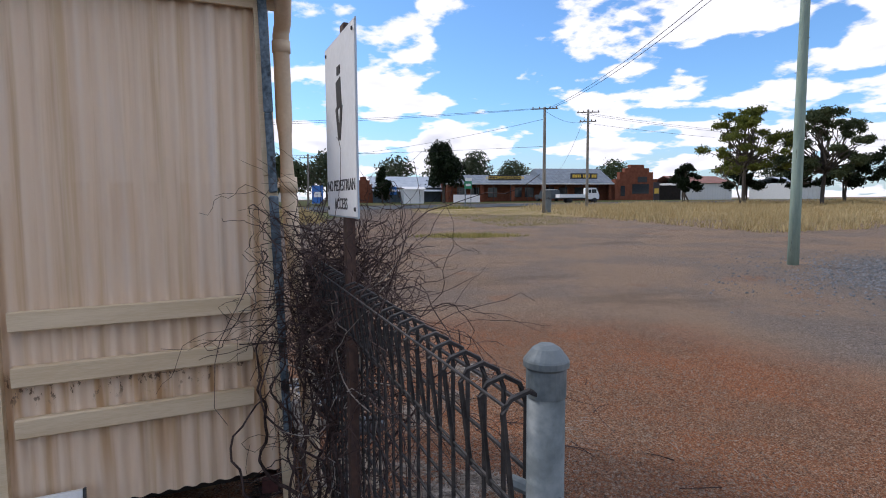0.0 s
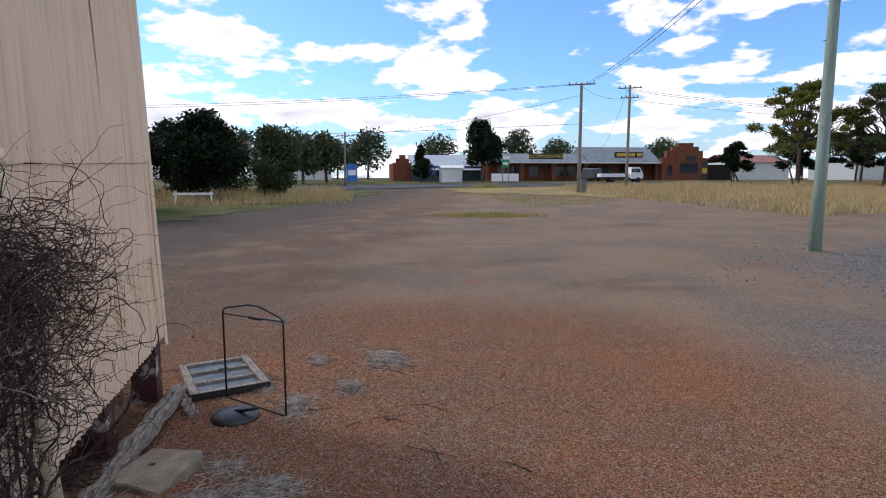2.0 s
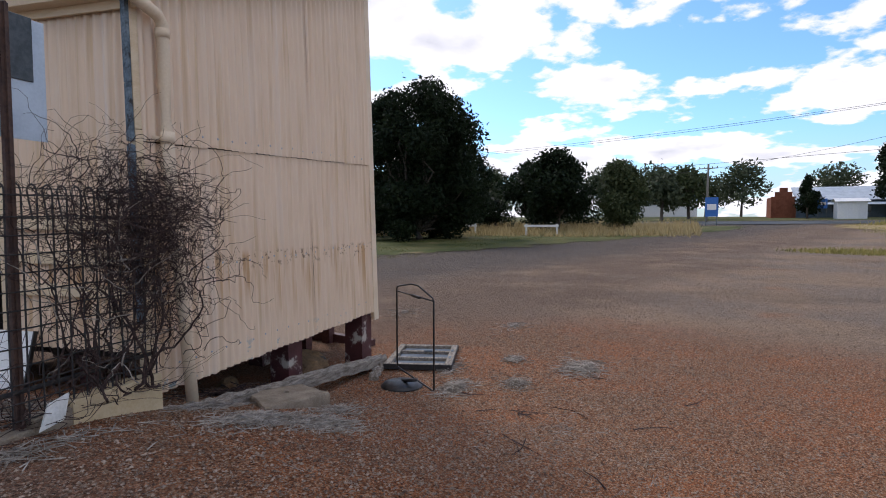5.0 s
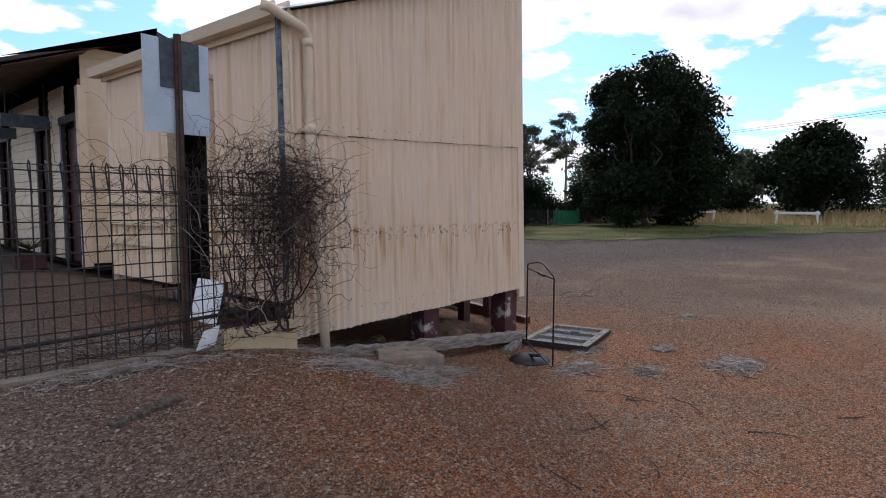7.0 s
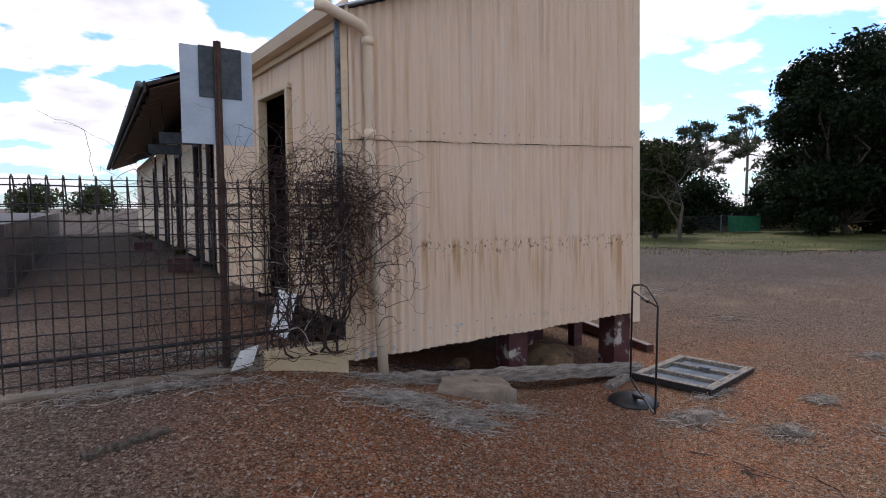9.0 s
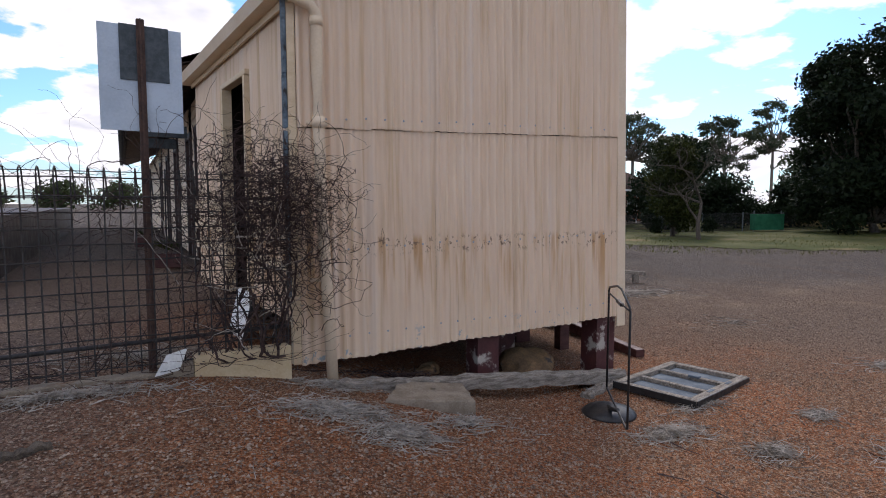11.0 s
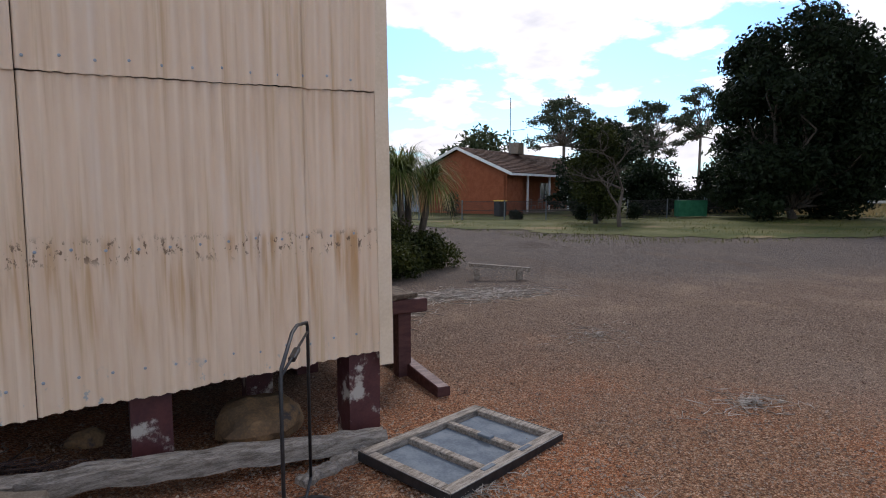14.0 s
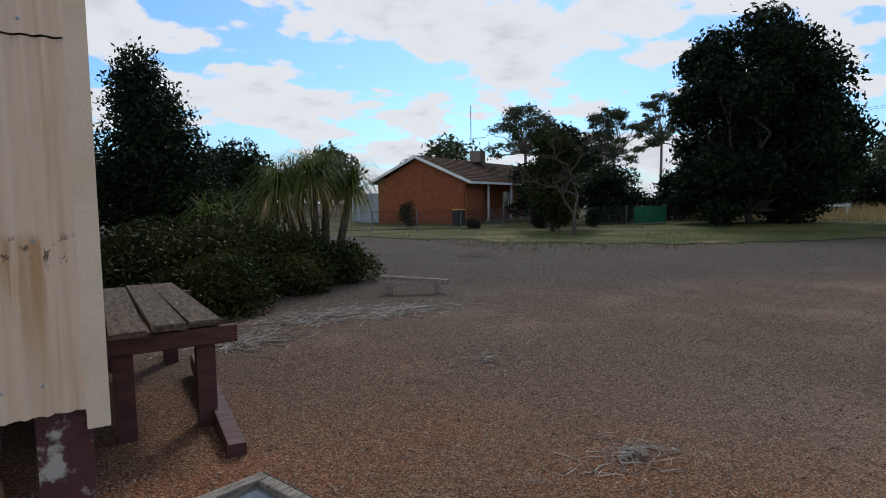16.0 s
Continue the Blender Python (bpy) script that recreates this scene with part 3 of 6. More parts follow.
    for z0, z1 in ((1.72, 2.1), (2.1, 2.66), (0.5, 1.2), (1.2, 1.70)):
        zc = (z0 + z1) / 2
        g.box((-0.082, lean(zc) + 0.0, zc), (0.03, 0.04, z1 - z0), tilt=Matrix.Rotation(-k, 3, "X"), chip=0.004)
    g.make("corner_trim", BLUETRIM, shed)
    # downpipe
    g = Geo()
    g.tube([(-0.26, -0.05, 2.70), (-0.20, -0.08, 2.69), (0.09, -0.085, 2.58), (0.135, -0.075, 2.53), (0.135, -0.08, 2.1), (0.14, -0.09, 1.76), (0.145, -0.125, 1.2), (0.165, -0.165, 0.6), (0.19, -0.21, -0.10)], 0.042, 14)
    g.tube([(0.14, -0.09, 1.80), (0.14, -0.095, 1.72)], 0.048, 14)
    g.tube([(0.135, -0.075, 2.50), (0.135, -0.076, 2.44)], 0.047, 14)
    for z in (1.76, 0.62):
        g.box((0.14, lean(z) - 0.03, z), (0.15, 0.012, 0.03))
    g.make("downpipe", CREAM, shed, smooth=True)
    # gutter
    g = Geo()
    prof = [(-0.13, 0.0), (-0.16, 0.09), (-0.135, 0.095), (-0.11, 0.02), (-0.03, 0.02), (-0.02, 0.12), (0.0, 0.12), (0.0, 0.0)]
    n = len(prof)
    vs = []
    for y in (-0.06, SHED_L + 0.1):
        vs += [(side_x(y) - 0.02 + p, y, 2.66 - 0.015 * y + q) for p, q in prof]
    g.add(vs, [(i, (i + 1) % n, n + (i + 1) % n, n + i) for i in range(n)] + [tuple(range(n)), tuple(range(n, 2 * n))[::-1]])
    g.make("gutter", CREAM, shed)
    g = Geo()
    yy = SHED_L / 2
    g.quad((side_x(-0.05) - 0.03, -0.05, 2.60), (side_x(SHED_L) - 0.03, SHED_L, 2.56), (side_x(SHED_L) - 0.03, SHED_L, 2.66), (side_x(-0.05) - 0.03, -0.05, 2.70), 0.02)
    g.make("fascia", CREAM_TIMBER, shed)
    # roof
    g = Geo()
    n = 90
    vs = []
    for i in range(n + 1):
        y = -0.09 + (SHED_L + 0.2) * i / n
        dz = 0.012 * math.sin(2 * math.pi * y / 0.0762)
        x0 = side_x(y) - 0.12
        vs += [(x0, y, roof_line(-0.12) + 0.03 + dz), (SHED_W + 0.1, y, roof_line(SHED_W + 0.1) + 0.03 + dz), (SHED_W + 0.1, y, roof_line(SHED_W + 0.1) + 0.025 + dz), (x0, y, roof_line(-0.12) + 0.025 + dz)]
    fs = []
    for i in range(n):
        k = 4 * i
        fs += [(k, k + 1, k + 5, k + 4), (k + 3, k + 7, k + 6, k + 2), (k, k + 4, k + 7, k + 3), (k + 1, k + 2, k + 6, k + 5)]
    g.add(vs, fs)
    g.make("roof", PALEROOF, shed)
    # stumps
    for x, y, w in ((1.60, 0.10, 0.21), (2.86, 0.08, 0.22), (0.3, 0.9, 0.2), (1.6, 1.6, 0.2), (2.93, 1.6, 0.2), (2.4, 1.1, 0.2), (2.93, 3.2, 0.2), (0.2, 3.2, 0.2), (1.6, 3.2, 0.2)):
        g = Geo()
        b = H(x, y) - 0.05
        g.box((x, y, (b + 0.24) / 2), (w, w, 0.24 - b), 2, chip=0.006)
        g.make("stump", MAROON, shed)
    g = Geo()
    g.box((SHED_W / 2, 0.05, 0.17), (SHED_W - 0.1, 0.08, 0.10), 0)
    g.box((SHED_W - 0.08, SHED_L / 2, 0.15), (0.08, SHED_L, 0.10), 0)
    g.make("bearer", MAROON_PLAIN, shed)
    # nail heads
    g = Geo()
    for x in np.arange(0.21, 2.93, 0.152):
        for z in (1.83, 0.86, 0.20):
            zz = max(z + 0.026 * (x - 1.1), foot_line(x) + 0.07) + random.uniform(-0.012, 0.012)
            g.lathe((0, 0, 0), [(0.009, 0), (0.008, 0.003), (0.003, 0.005)], 6)
            for i in range(len(g.v) - 18, len(g.v)):
                p = g.v[i]
                g.v[i] = (x + p[0], lean(zz) - 0.012 - (0.008 if z > 1.7 else 0) - p[2], zz + p[1])
    tagged(g.make("nail_heads", ZINC, shed), kind="stuff")
    return shed


build_shed()


# ---- foot of the shed ----
def old_beam(name, p, q, w, h, mat, label, category, split=True):
    """A weathered timber lying on the ground, with a split and ragged ends."""
    p, q = Vector(p), Vector(q)
    a = q - p
    n = 22
    side = a.cross(Vector((0, 0, 1))).normalized()
    vs = []
    for i in range(n + 1):
        c = p + a * (i / n)
        c += side * 0.012 * math.sin(i * 0.9) + Vector((0, 0, 0.008 * math.sin(i * 1.7)))
        for sx, sz in ((-1, 0), (-1, 0.85), (-0.45, 1), (0.05, 0.86), (0.5, 1.0), (1, 0.8), (1, 0)):
            j = 0.10 * random.uniform(-1, 1)
            vs.append(c + side * (sx * w / 2 * (1 + j)) + Vector((0, 0, h * sz * (1 + 1.2 * j))))
    fs = [tuple(range(7)), tuple(n * 7 + k for k in range(7))[::-1]]
    for i in range(n):
        for k in range(7):
            fs.append((i * 7 + (k + 1) % 7, i * 7 + k, (i + 1) * 7 + k, (i + 1) * 7 + (k + 1) % 7))
    return tagged(mesh(name, vs, fs, mat), label, category)


old_beam("sleeper", (-0.14, -0.30, -0.13), (1.0, -0.26, -0.26), 0.10, 0.09, GREYWOOD, "weathered split grey timber edging under the shed wall", "timber")
old_beam("sleeper", (0.92, -0.24, -0.27), (2.92, -0.20, -0.46), 0.12, 0.11, GREYWOOD, "weathered split grey timber edging under the shed wall", "timber")
old_beam("timber_offcut", (2.30, -0.44, -0.50), (2.80, -0.24, -0.49), 0.09, 0.08, GREYWOOD, "short weathered offcut lying against the edging timber", "timber")


old_beam("broken_board", (-1.72, -1.35, H(-1.72, -1.35) - 0.005), (-1.36, -1.22, H(-1.36, -1.22) - 0.005), 0.06, 0.03, DARKWOOD, "broken dark board lying on the gravel", "board")


def build_slab():
    g = Geo()
    vs = []
    n = 8
    top = [(0.45, -0.62), (1.07, -0.76), (1.14, -0.42), (0.67, -0.27)]
    rng = random.Random(4)
    ring = []
    for k in range(4):
        a, b = Vector(top[k]), Vector(top[(k + 1) % 4])
        for i in range(n):
            c = a + (b - a) * i / n
            ring.append((c.x + rng.uniform(-0.010, 0.010), c.y + rng.uniform(-0.010, 0.010)))
    m = len(ring)
    cx, cy = sum(p[0] for p in ring) / m, sum(p[1] for p in ring) / m

    def zt(x, y):
        return -0.155 - 0.06 * (x - 0.4) + 0.05 * (y + 0.6)
    hole = [(0.865 + 0.024 * math.cos(2 * math.pi * i / m + 3.6), -0.484 + 0.024 * math.sin(2 * math.pi * i / m + 3.6)) for i in range(m)]
    for x, y in ring:
        vs.append((x + 0.012 * (x - cx), y + 0.012 * (y - cy), -0.40))
    for x, y in ring:
        vs.append((x, y, zt(x, y) - 0.012 + rng.uniform(-0.006, 0.004)))
    for x, y in ring:
        vs.append((x + 0.03 * (cx - x), y + 0.03 * (cy - y), zt(x, y) + rng.uniform(-0.003, 0.003)))
    for x, y in hole:
        vs.append((x, y, zt(x, y)))
    for x, y in hole:
        vs.append((x, y, zt(x, y) - 0.06))
    fs = []
    for r in range(4):
        for i in range(m):
            fs.append((r * m + i, r * m + (i + 1) % m, (r + 1) * m + (i + 1) % m, (r + 1) * m + i))
    fs.append(tuple(4 * m + i for i in range(m)))
    tagged(mesh("concrete_block", vs, fs, CONCRETE), "rough concrete block with a hole, sunk in the dirt", "concrete block")


build_slab()


def stone_mesh(rng, r, squash=0.6, sub=2):
    bm = bmesh.new()
    bmesh.ops.create_icosphere(bm, subdivisions=sub, radius=r)
    ph = rng.uniform(0, 100)
    for v in bm.verts:
        k = 1 + 0.35 * noise.noise(v.co / r * 1.1 + Vector((ph, 0, 0))) + 0.12 * noise.noise(v.co / r * 3 + Vector((0, ph, 0)))
        v.co = Vector((v.co.x * k, v.co.y * k * 0.85, v.co.z * k * squash))
    me = bpy.data.meshes.new("stone")
    bm.to_mesh(me)
    bm.free()
    return me


def place_stone(name, at, r, mat, label, squash=0.6, turn=0):
    me = stone_mesh(random.Random(int(r * 1000) + int(at[0] * 37)), r, squash, 3)
    me.materials.append(mat)
    ob = new(name, me)
    ob.matrix_basis = pose(*at, 0, 0, turn)
    tagged(ob, label, "rock")


place_stone("rock", (2.28, 0.42, H(2.28, 0.42) + 0.08), 0.30, ROCK, "large ochre rock lying under the shed floor", 0.55, 20)
place_stone("rock", (2.02, 0.18, H(2.02, 0.18) + 0.02), 0.07, ROCK, "small ochre rock under the shed floor", 0.6, 70)
place_stone("rock", (1.25, 0.5, H(1.25, 0.5) + 0.03), 0.11, ROCK, "small ochre rock under the shed floor", 0.6, 10)


def build_window_frame():
    """The old window sash that lies on the ground."""
    L, F, R = Vector((2.74, -0.32, 0)), Vector((2.92, -1.05, 0)), Vector((3.98, -0.71, 0))
    ex = (R - F).normalized()
    ey = Vector((-ex.y, ex.x, 0))
    w, d = (R - F).length, 0.74
    z = H(3.2, -0.9) + 0.01
    root = empty("window_sash", pose(F.x, F.y, z, 0, 1.5, math.degrees(math.atan2(ex.y, ex.x))), "old weathered wooden window sash with zinc panels lying on the dirt", "window sash")
    for c, s in (((w / 2, 0.035, 0.035), (w, 0.075, 0.055)), ((w / 2, d - 0.035, 0.035), (w, 0.075, 0.055)), ((0.035, d / 2, 0.036), (0.07, d - 0.15, 0.05)), ((w - 0.035, d / 2, 0.036), (0.07, d - 0.15, 0.05)), ((w / 3, d / 2, 0.036), (0.055, d - 0.15, 0.045)), ((2 * w / 3, d / 2, 0.036), (0.055, d - 0.15, 0.045))):
        g = Geo()
        g.box(c, s, chip=0.003)
        g.make("rail", GREYWOOD, root)
    g = Geo()
    for c, s in (((w / 2, -0.006, 0.03), (w, 0.008, 0.06)), ((-0.006, d / 2, 0.03), (0.008, d, 0.06)), ((w + 0.006, d / 2, 0.03), (0.008, d, 0.06))):
        g.box(c, s)
    g.make("dark_edge", BLACK, root)
    for i in range(3):
        g = Geo()
        x0, x1 = (0.07 if i == 0 else w * i / 3 + 0.03), (w - 0.07 if i == 2 else w * (i + 1) / 3 - 0.03)
        g.box(((x0 + x1) / 2, d / 2, 0.018), (x1 - x0, d - 0.16, 0.008))
        g.make("panel", SASH_PANEL, root)
    for c, b in (((w / 3, 0.04, 0.066), (0.11, 0.03, 0.004)), ((2 * w / 3, 0.04, 0.066), (0.11, 0.03, 0.004)), ((2 * w / 3 - 0.02, d * 0.45, 0.062), (0.05, 0.10, 0.02))):
        g = Geo()
        g.box(c, b)
        g.make("hinge", SASH_PANEL, root)


build_window_frame()


def build_sign_stand():
    """A kerbside sign stand without its sign: a bent steel hoop on a black disc."""
    z = H(2.2, -1.0)
    root = empty("sign_stand", pose(2.15, -0.985, z, 0, 0, -27), "black steel kerbside sign stand without its sign, on a round base", "sign stand")
    g = Geo()
    g.lathe((-0.0, 0.2, 0), [(0.21, 0.0), (0.21, 0.015), (0.18, 0.04), (0.11, 0.06), (0.04, 0.066)], 32)
    g.make("base", BLACK, root, smooth=True)
    g = Geo()
    xo, yl, yr, zl, zr, top = 0.0, 0.28, -0.31, 1.0, 0.94, 1.04
    g.tube([(xo, yl, 0.19), (xo, yl, zl - 0.03), (xo, yl - 0.02, zl), (xo, 0.03, top), (xo, -0.08, top - 0.008), (xo, yr + 0.02, zr), (xo, yr, zr - 0.03), (xo, yr, 0.08), (xo, yr + 0.02, 0.07), (xo, yl - 0.02, 0.18), (xo, yl, 0.19)], 0.0085, 8)
    g.tube([(xo, yl, 0.95), (xo, yr, 0.91)], 0.0065, 8)
    g.make("hoop", BLACK, root, smooth=True)
    g = Geo()
    g.box((xo, -0.04, 0.925), (0.03, 0.12, 0.025), tilt=Matrix.Rotation(0.107, 3, "X"))
    g.make("clip", BLACK, root)
    g = Geo()
    g.tube([(xo, -0.05, 0.12), (-0.02, 0.03, 0.10), (0.0, 0.2, 0.06)], 0.016, 8)
    g.make("arm", BLACK, root, smooth=True)


build_sign_stand()


# ---- fence, gate post, no-entry sign, vine ----
def fence_point(x):
    return -0.285 + 0.0715 * (x + 0.74)


def build_fence():
    root = empty("fence", (0, 0, 0), "looped-top woven wire fence, dark with age, on a concrete kerb", "fence")
    x0, x1 = -2.26, -0.12
    xs = np.arange(x0, x1, 0.082)
    g = Geo()
    base = 0.14
    for x in xs:
        y = fence_point(x)
        j = random.uniform(-0.006, 0.006)
        g.tube([(x, y, base), (x + j, y, 0.8), (x, y, 1.34), (x, y + 0.012, 1.375), (x, y + 0.04, 1.39), (x, y + 0.07, 1.38), (x, y + 0.083, 1.36), (x + 0.012, y + 0.06, 1.20)], 0.0050, 5, caps=False)
    for z in (0.18, 0.27, 0.365, 0.46, 0.555, 0.65, 0.745, 0.84, 0.935, 1.03, 1.125, 1.22, 1.33):
        g.tube([(x, fence_point(x) - 0.004, z + 0.004 * math.sin(9 * x + z)) for x in np.linspace(x0, x1, 9)], 0.0045, 5)
    for z, dy in ((1.37, 0.08), (1.21, 0.06)):
        g.tube([(x, fence_point(x) + dy, z) for x in np.linspace(x0, x1, 9)], 0.003, 5)
    g.make("wire_mesh", WIRE, root)
    g = Geo()
    g.tube([(x0, fence_point(x0) + 0.03, 0.30), (x1, fence_point(x1) + 0.03, 0.33)], 0.014, 8)
    g.make("rail", WIRE, root, smooth=True)


build_fence()


def build_kerb():
    root = empty("kerb", (0, 0, 0), "low concrete kerb under the fence, partly painted cream", "kerb")
    for a, b, mat, name, zt in ((-2.6, -0.95, CONCRETE, "concrete_length", 0.12), (-0.95, -0.74, CONCRETE, "concrete_length", 0.17), (-0.74, -0.12, CREAM_KERB, "painted_length", 0.20)):
        c = (a + b) / 2
        g = Geo()
        n = max(1, int((b - a) / 0.3))
        for i in range(n):
            u0, u1 = a + (b - a) * i / n, a + (b - a) * (i + 1) / n
            u = (u0 + u1) / 2
            g.box((u, fence_point(u) + 0.03, zt - 0.14), (u1 - u0 - 0.001, 0.12, 0.28), 4.1, chip=0.004)
        g.make(name, mat, root)


build_kerb()


def build_gate_post():
    x, y = -2.245, -0.39
    root = empty("gate_post", (x, y, -0.07), "round galvanised steel gate post with a domed cap", "post")
    g = Geo()
    g.lathe((0, 0, 0), [(0.030, 0), (0.030, 1.48)], 24)
    g.make("pipe", GALV, root, smooth=True)
    g = Geo()
    g.lathe((0, 0, 1.475), [(0.0315, -0.03), (0.0315, 0.014), (0.036, 0.018), (0.036, 0.027), (0.0345, 0.030), (0.022, 0.046), (0.012, 0.052), (0.004, 0.054)], 24)
    g.make("cap", GALV, root)
    g = Geo()
    g.tube([(-0.055, -0.02, 1.28), (0.0, 0, 1.28), (0.06, 0.03, 1.28)], 0.012, 8)
    g.make("bolt", GALV, root)


build_gate_post()


def text_mesh(body, size, mat, parent, m, extrude=0.001):
    cu = bpy.data.curves.new("lettering", "FONT")
    cu.body, cu.size, cu.align_x, cu.align_y, cu.extrude = body, size, "CENTER", "CENTER", extrude
    tmp = bpy.data.objects.new("tmp", cu)
    scene.collection.objects.link(tmp)
    bpy.context.view_layer.update()
    me = bpy.data.meshes.new_from_object(tmp.evaluated_get(bpy.context.evaluated_depsgraph_get()))
    bpy.data.objects.remove(tmp)
    me.materials.clear()
    me.materials.append(mat)
    ob = new("lettering", me)
    ob.parent = parent
    ob.matrix_basis = m
    return ob


def build_no_entry_sign():
    root = empty("pedestrian_sign", pose(-0.975, -0.24, 0.11, 0, 0, 6), "white no-pedestrian-access sign on a rusty post, bare metal back", "sign")
    g = Geo()
    g.box((0, -0.016, 1.08), (0.045, 0.022, 2.2))
    g.box((0, -0.030, 1.08), (0.012, 0.02, 2.2))
    g.make("post", RUSTPOST, root)
    g = Geo()
    g.box((0, 0.003, 1.825), (0.455, 0.004, 0.63))
    g.make("back", SIGN_BACK, root)
    g = Geo()
    g.box((0, 0.0065, 1.825), (0.445, 0.003, 0.62))
    g.make("panel", WHITE, root)
    g = Geo()
    g.box((0.02, -0.004, 1.98), (0.27, 0.006, 0.33))
    g.make("small_plate", SIGN_DARK, root)
    for body, z in (("NO PEDESTRIAN", 1.62), ("ACCESS", 1.555)):
        text_mesh(body, 0.056, INK, root, pose(0, 0.0085, z, 90, 0, 180))
    g = Geo()
    for z, w, h, sl in ((2.02, 0.05, 0.03, 0), (1.94, 0.07, 0.10, 8), (1.84, 0.03, 0.12, 18), (1.84, 0.03, 0.12, -18)):
        g.box((0.02 * (1 if sl > 0 else -1) * (abs(sl) > 10), 0.0088, z), (w, 0.002, h), tilt=Matrix.Rotation(radians(sl), 3, "Y"))
    g.make("pictogram", INK, root)
    for x in (-0.2, 0.2):
        for z in (1.54, 2.11):
            g = Geo()
            g.lathe((0, 0, 0), [(0.008, 0), (0.006, 0.004)], 8)
            for i in range(len(g.v) - 16, len(g.v)):
                p = g.v[i]
                g.v[i] = (x + p[0], 0.008 + p[2], z + p[1])
            g.make("bolt", INK, root)


build_no_entry_sign()


def wander(rng, start, steps, step, pull, wild, lo, hi, flow=(0, 0, 0)):
    p = Vector(start)
    d = Vector((rng.uniform(-1, 1), rng.uniform(-0.7, 0.7), rng.uniform(-0.4, 1))).normalized()
    pts = [p.copy()]
    for _ in range(steps):
        d = (d + wild * Vector((rng.gauss(0, 1), rng.gauss(0, 1), rng.gauss(0, 1))) + pull * (Vector((rng.uniform(lo[0], hi[0]), rng.uniform(lo[1], hi[1]), rng.uniform(lo[2], hi[2]))) - p) + Vector(flow)).normalized()
        p = p + d * step
        if p.y > -0.13 and p.x > -0.10:
            p.x = min(p.x, -0.11) if p.x < 0.05 else p.x
            p.y = min(p.y, -0.16) if p.x > -0.08 else p.y
        p.z = max(p.z, 0.14)
        pts.append(p.copy())
    return pts


def build_vine():
    """The dead vine that smothers the fence end beside the shed."""
    rng = random.Random(12)
    root = empty("dead_vine", (-0.35, -0.25, 0.1), "tangle of bare dry vine smothering the fence beside the shed", "vine")
    o = Vector((0.35, 0.25, -0.1))
    g = Geo()
    for i in range(16):
        x = rng.uniform(-0.6, -0.08)
        pts = wander(rng, (x, -0.25 + rng.uniform(-0.08, 0.1), 0.14), 24, 0.055, 0.16, 0.30, (-0.6, -0.36, 1.0), (0.05, -0.18, 1.45), (0, 0, 0.10))
        g.tube([p + o for p in pts], rng.uniform(0.006, 0.013), 5, 0.003)
    g.make("stem", VINE, root)
    g = Geo()
    for i in range(560):
        s = rng.random()
        c = (rng.gauss(-0.27, 0.25), rng.gauss(-0.28, 0.12), rng.triangular(0.2, 1.62, 1.25))
        pts = wander(rng, c, rng.randint(9, 22), 0.04, 0.16, 0.5, (-0.7, -0.5, 0.5), (0.28, -0.10, 1.55))
        g.tube([p + o for p in pts], rng.uniform(0.0016, 0.0042), 3, 0.0012, caps=False)
    # long whips that arch out over the yard and along the fence
    for i in range(130):
        c = (rng.gauss(-0.3, 0.22), rng.gauss(-0.28, 0.1), rng.uniform(0.9, 1.5))
        fl = (rng.uniform(-0.10, 0.28), rng.uniform(-0.22, 0.03), rng.uniform(-0.05, 0.06))
        pts = wander(rng, c, rng.randint(9, 16), 0.045, 0.0, 0.26, (0, 0, 0), (0, 0, 0), fl)
        g.tube([p + o for p in pts], rng.uniform(0.0016, 0.003), 3, 0.001, caps=False)
    for i in range(110):
        c = (rng.uniform(-1.5, -0.3), fence_point(-1) + rng.uniform(-0.03, 0.05), rng.uniform(1.0, 1.38))
        fl = (rng.uniform(-0.2, 0.1), rng.uniform(-0.05, 0.05), rng.uniform(-0.12, 0.05))
        pts = wander(rng, c, rng.randint(8, 20), 0.05, 0.0, 0.3, (0, 0, 0), (0, 0, 0), fl)
        g.tube([p + o for p in pts], rng.uniform(0.0013, 0.0027), 3, 0.0008, caps=False)
    for i in range(90):
        c = (rng.uniform(-1.6, -0.2), fence_point(-1) + rng.uniform(-0.06, 0.10), 0.16)
        fl = (rng.uniform(-0.3, 0.3), rng.uniform(-0.1, 0.1), rng.uniform(-0.02, 0.12))
        pts = wander(rng, c, rng.randint(8, 16), 0.05, 0.0, 0.3, (0, 0, 0), (0, 0, 0), fl)
        g.tube([p + o for p in pts], rng.uniform(0.0018, 0.004), 3, 0.001, caps=False)
    g.make("twigs", VINE, root)
    g = Geo()
    for i in range(45):
        c = (rng.gauss(-0.32, 0.25), rng.gauss(-0.27, 0.12), rng.uniform(0.2, 1.1))
        pts = wander(rng, c, rng.randint(6, 12), 0.05, 0.0, 0.28, (0, 0, 0), (0, 0, 0), (rng.uniform(-0.2, 0.1), -0.02, 0.1))
        g.tube([p + o for p in pts], rng.uniform(0.002, 0.005), 4, 0.001, caps=False)
    tagged(g.make("bleached_twigs", STRAW, root), "bleached pale twigs")


build_vine()


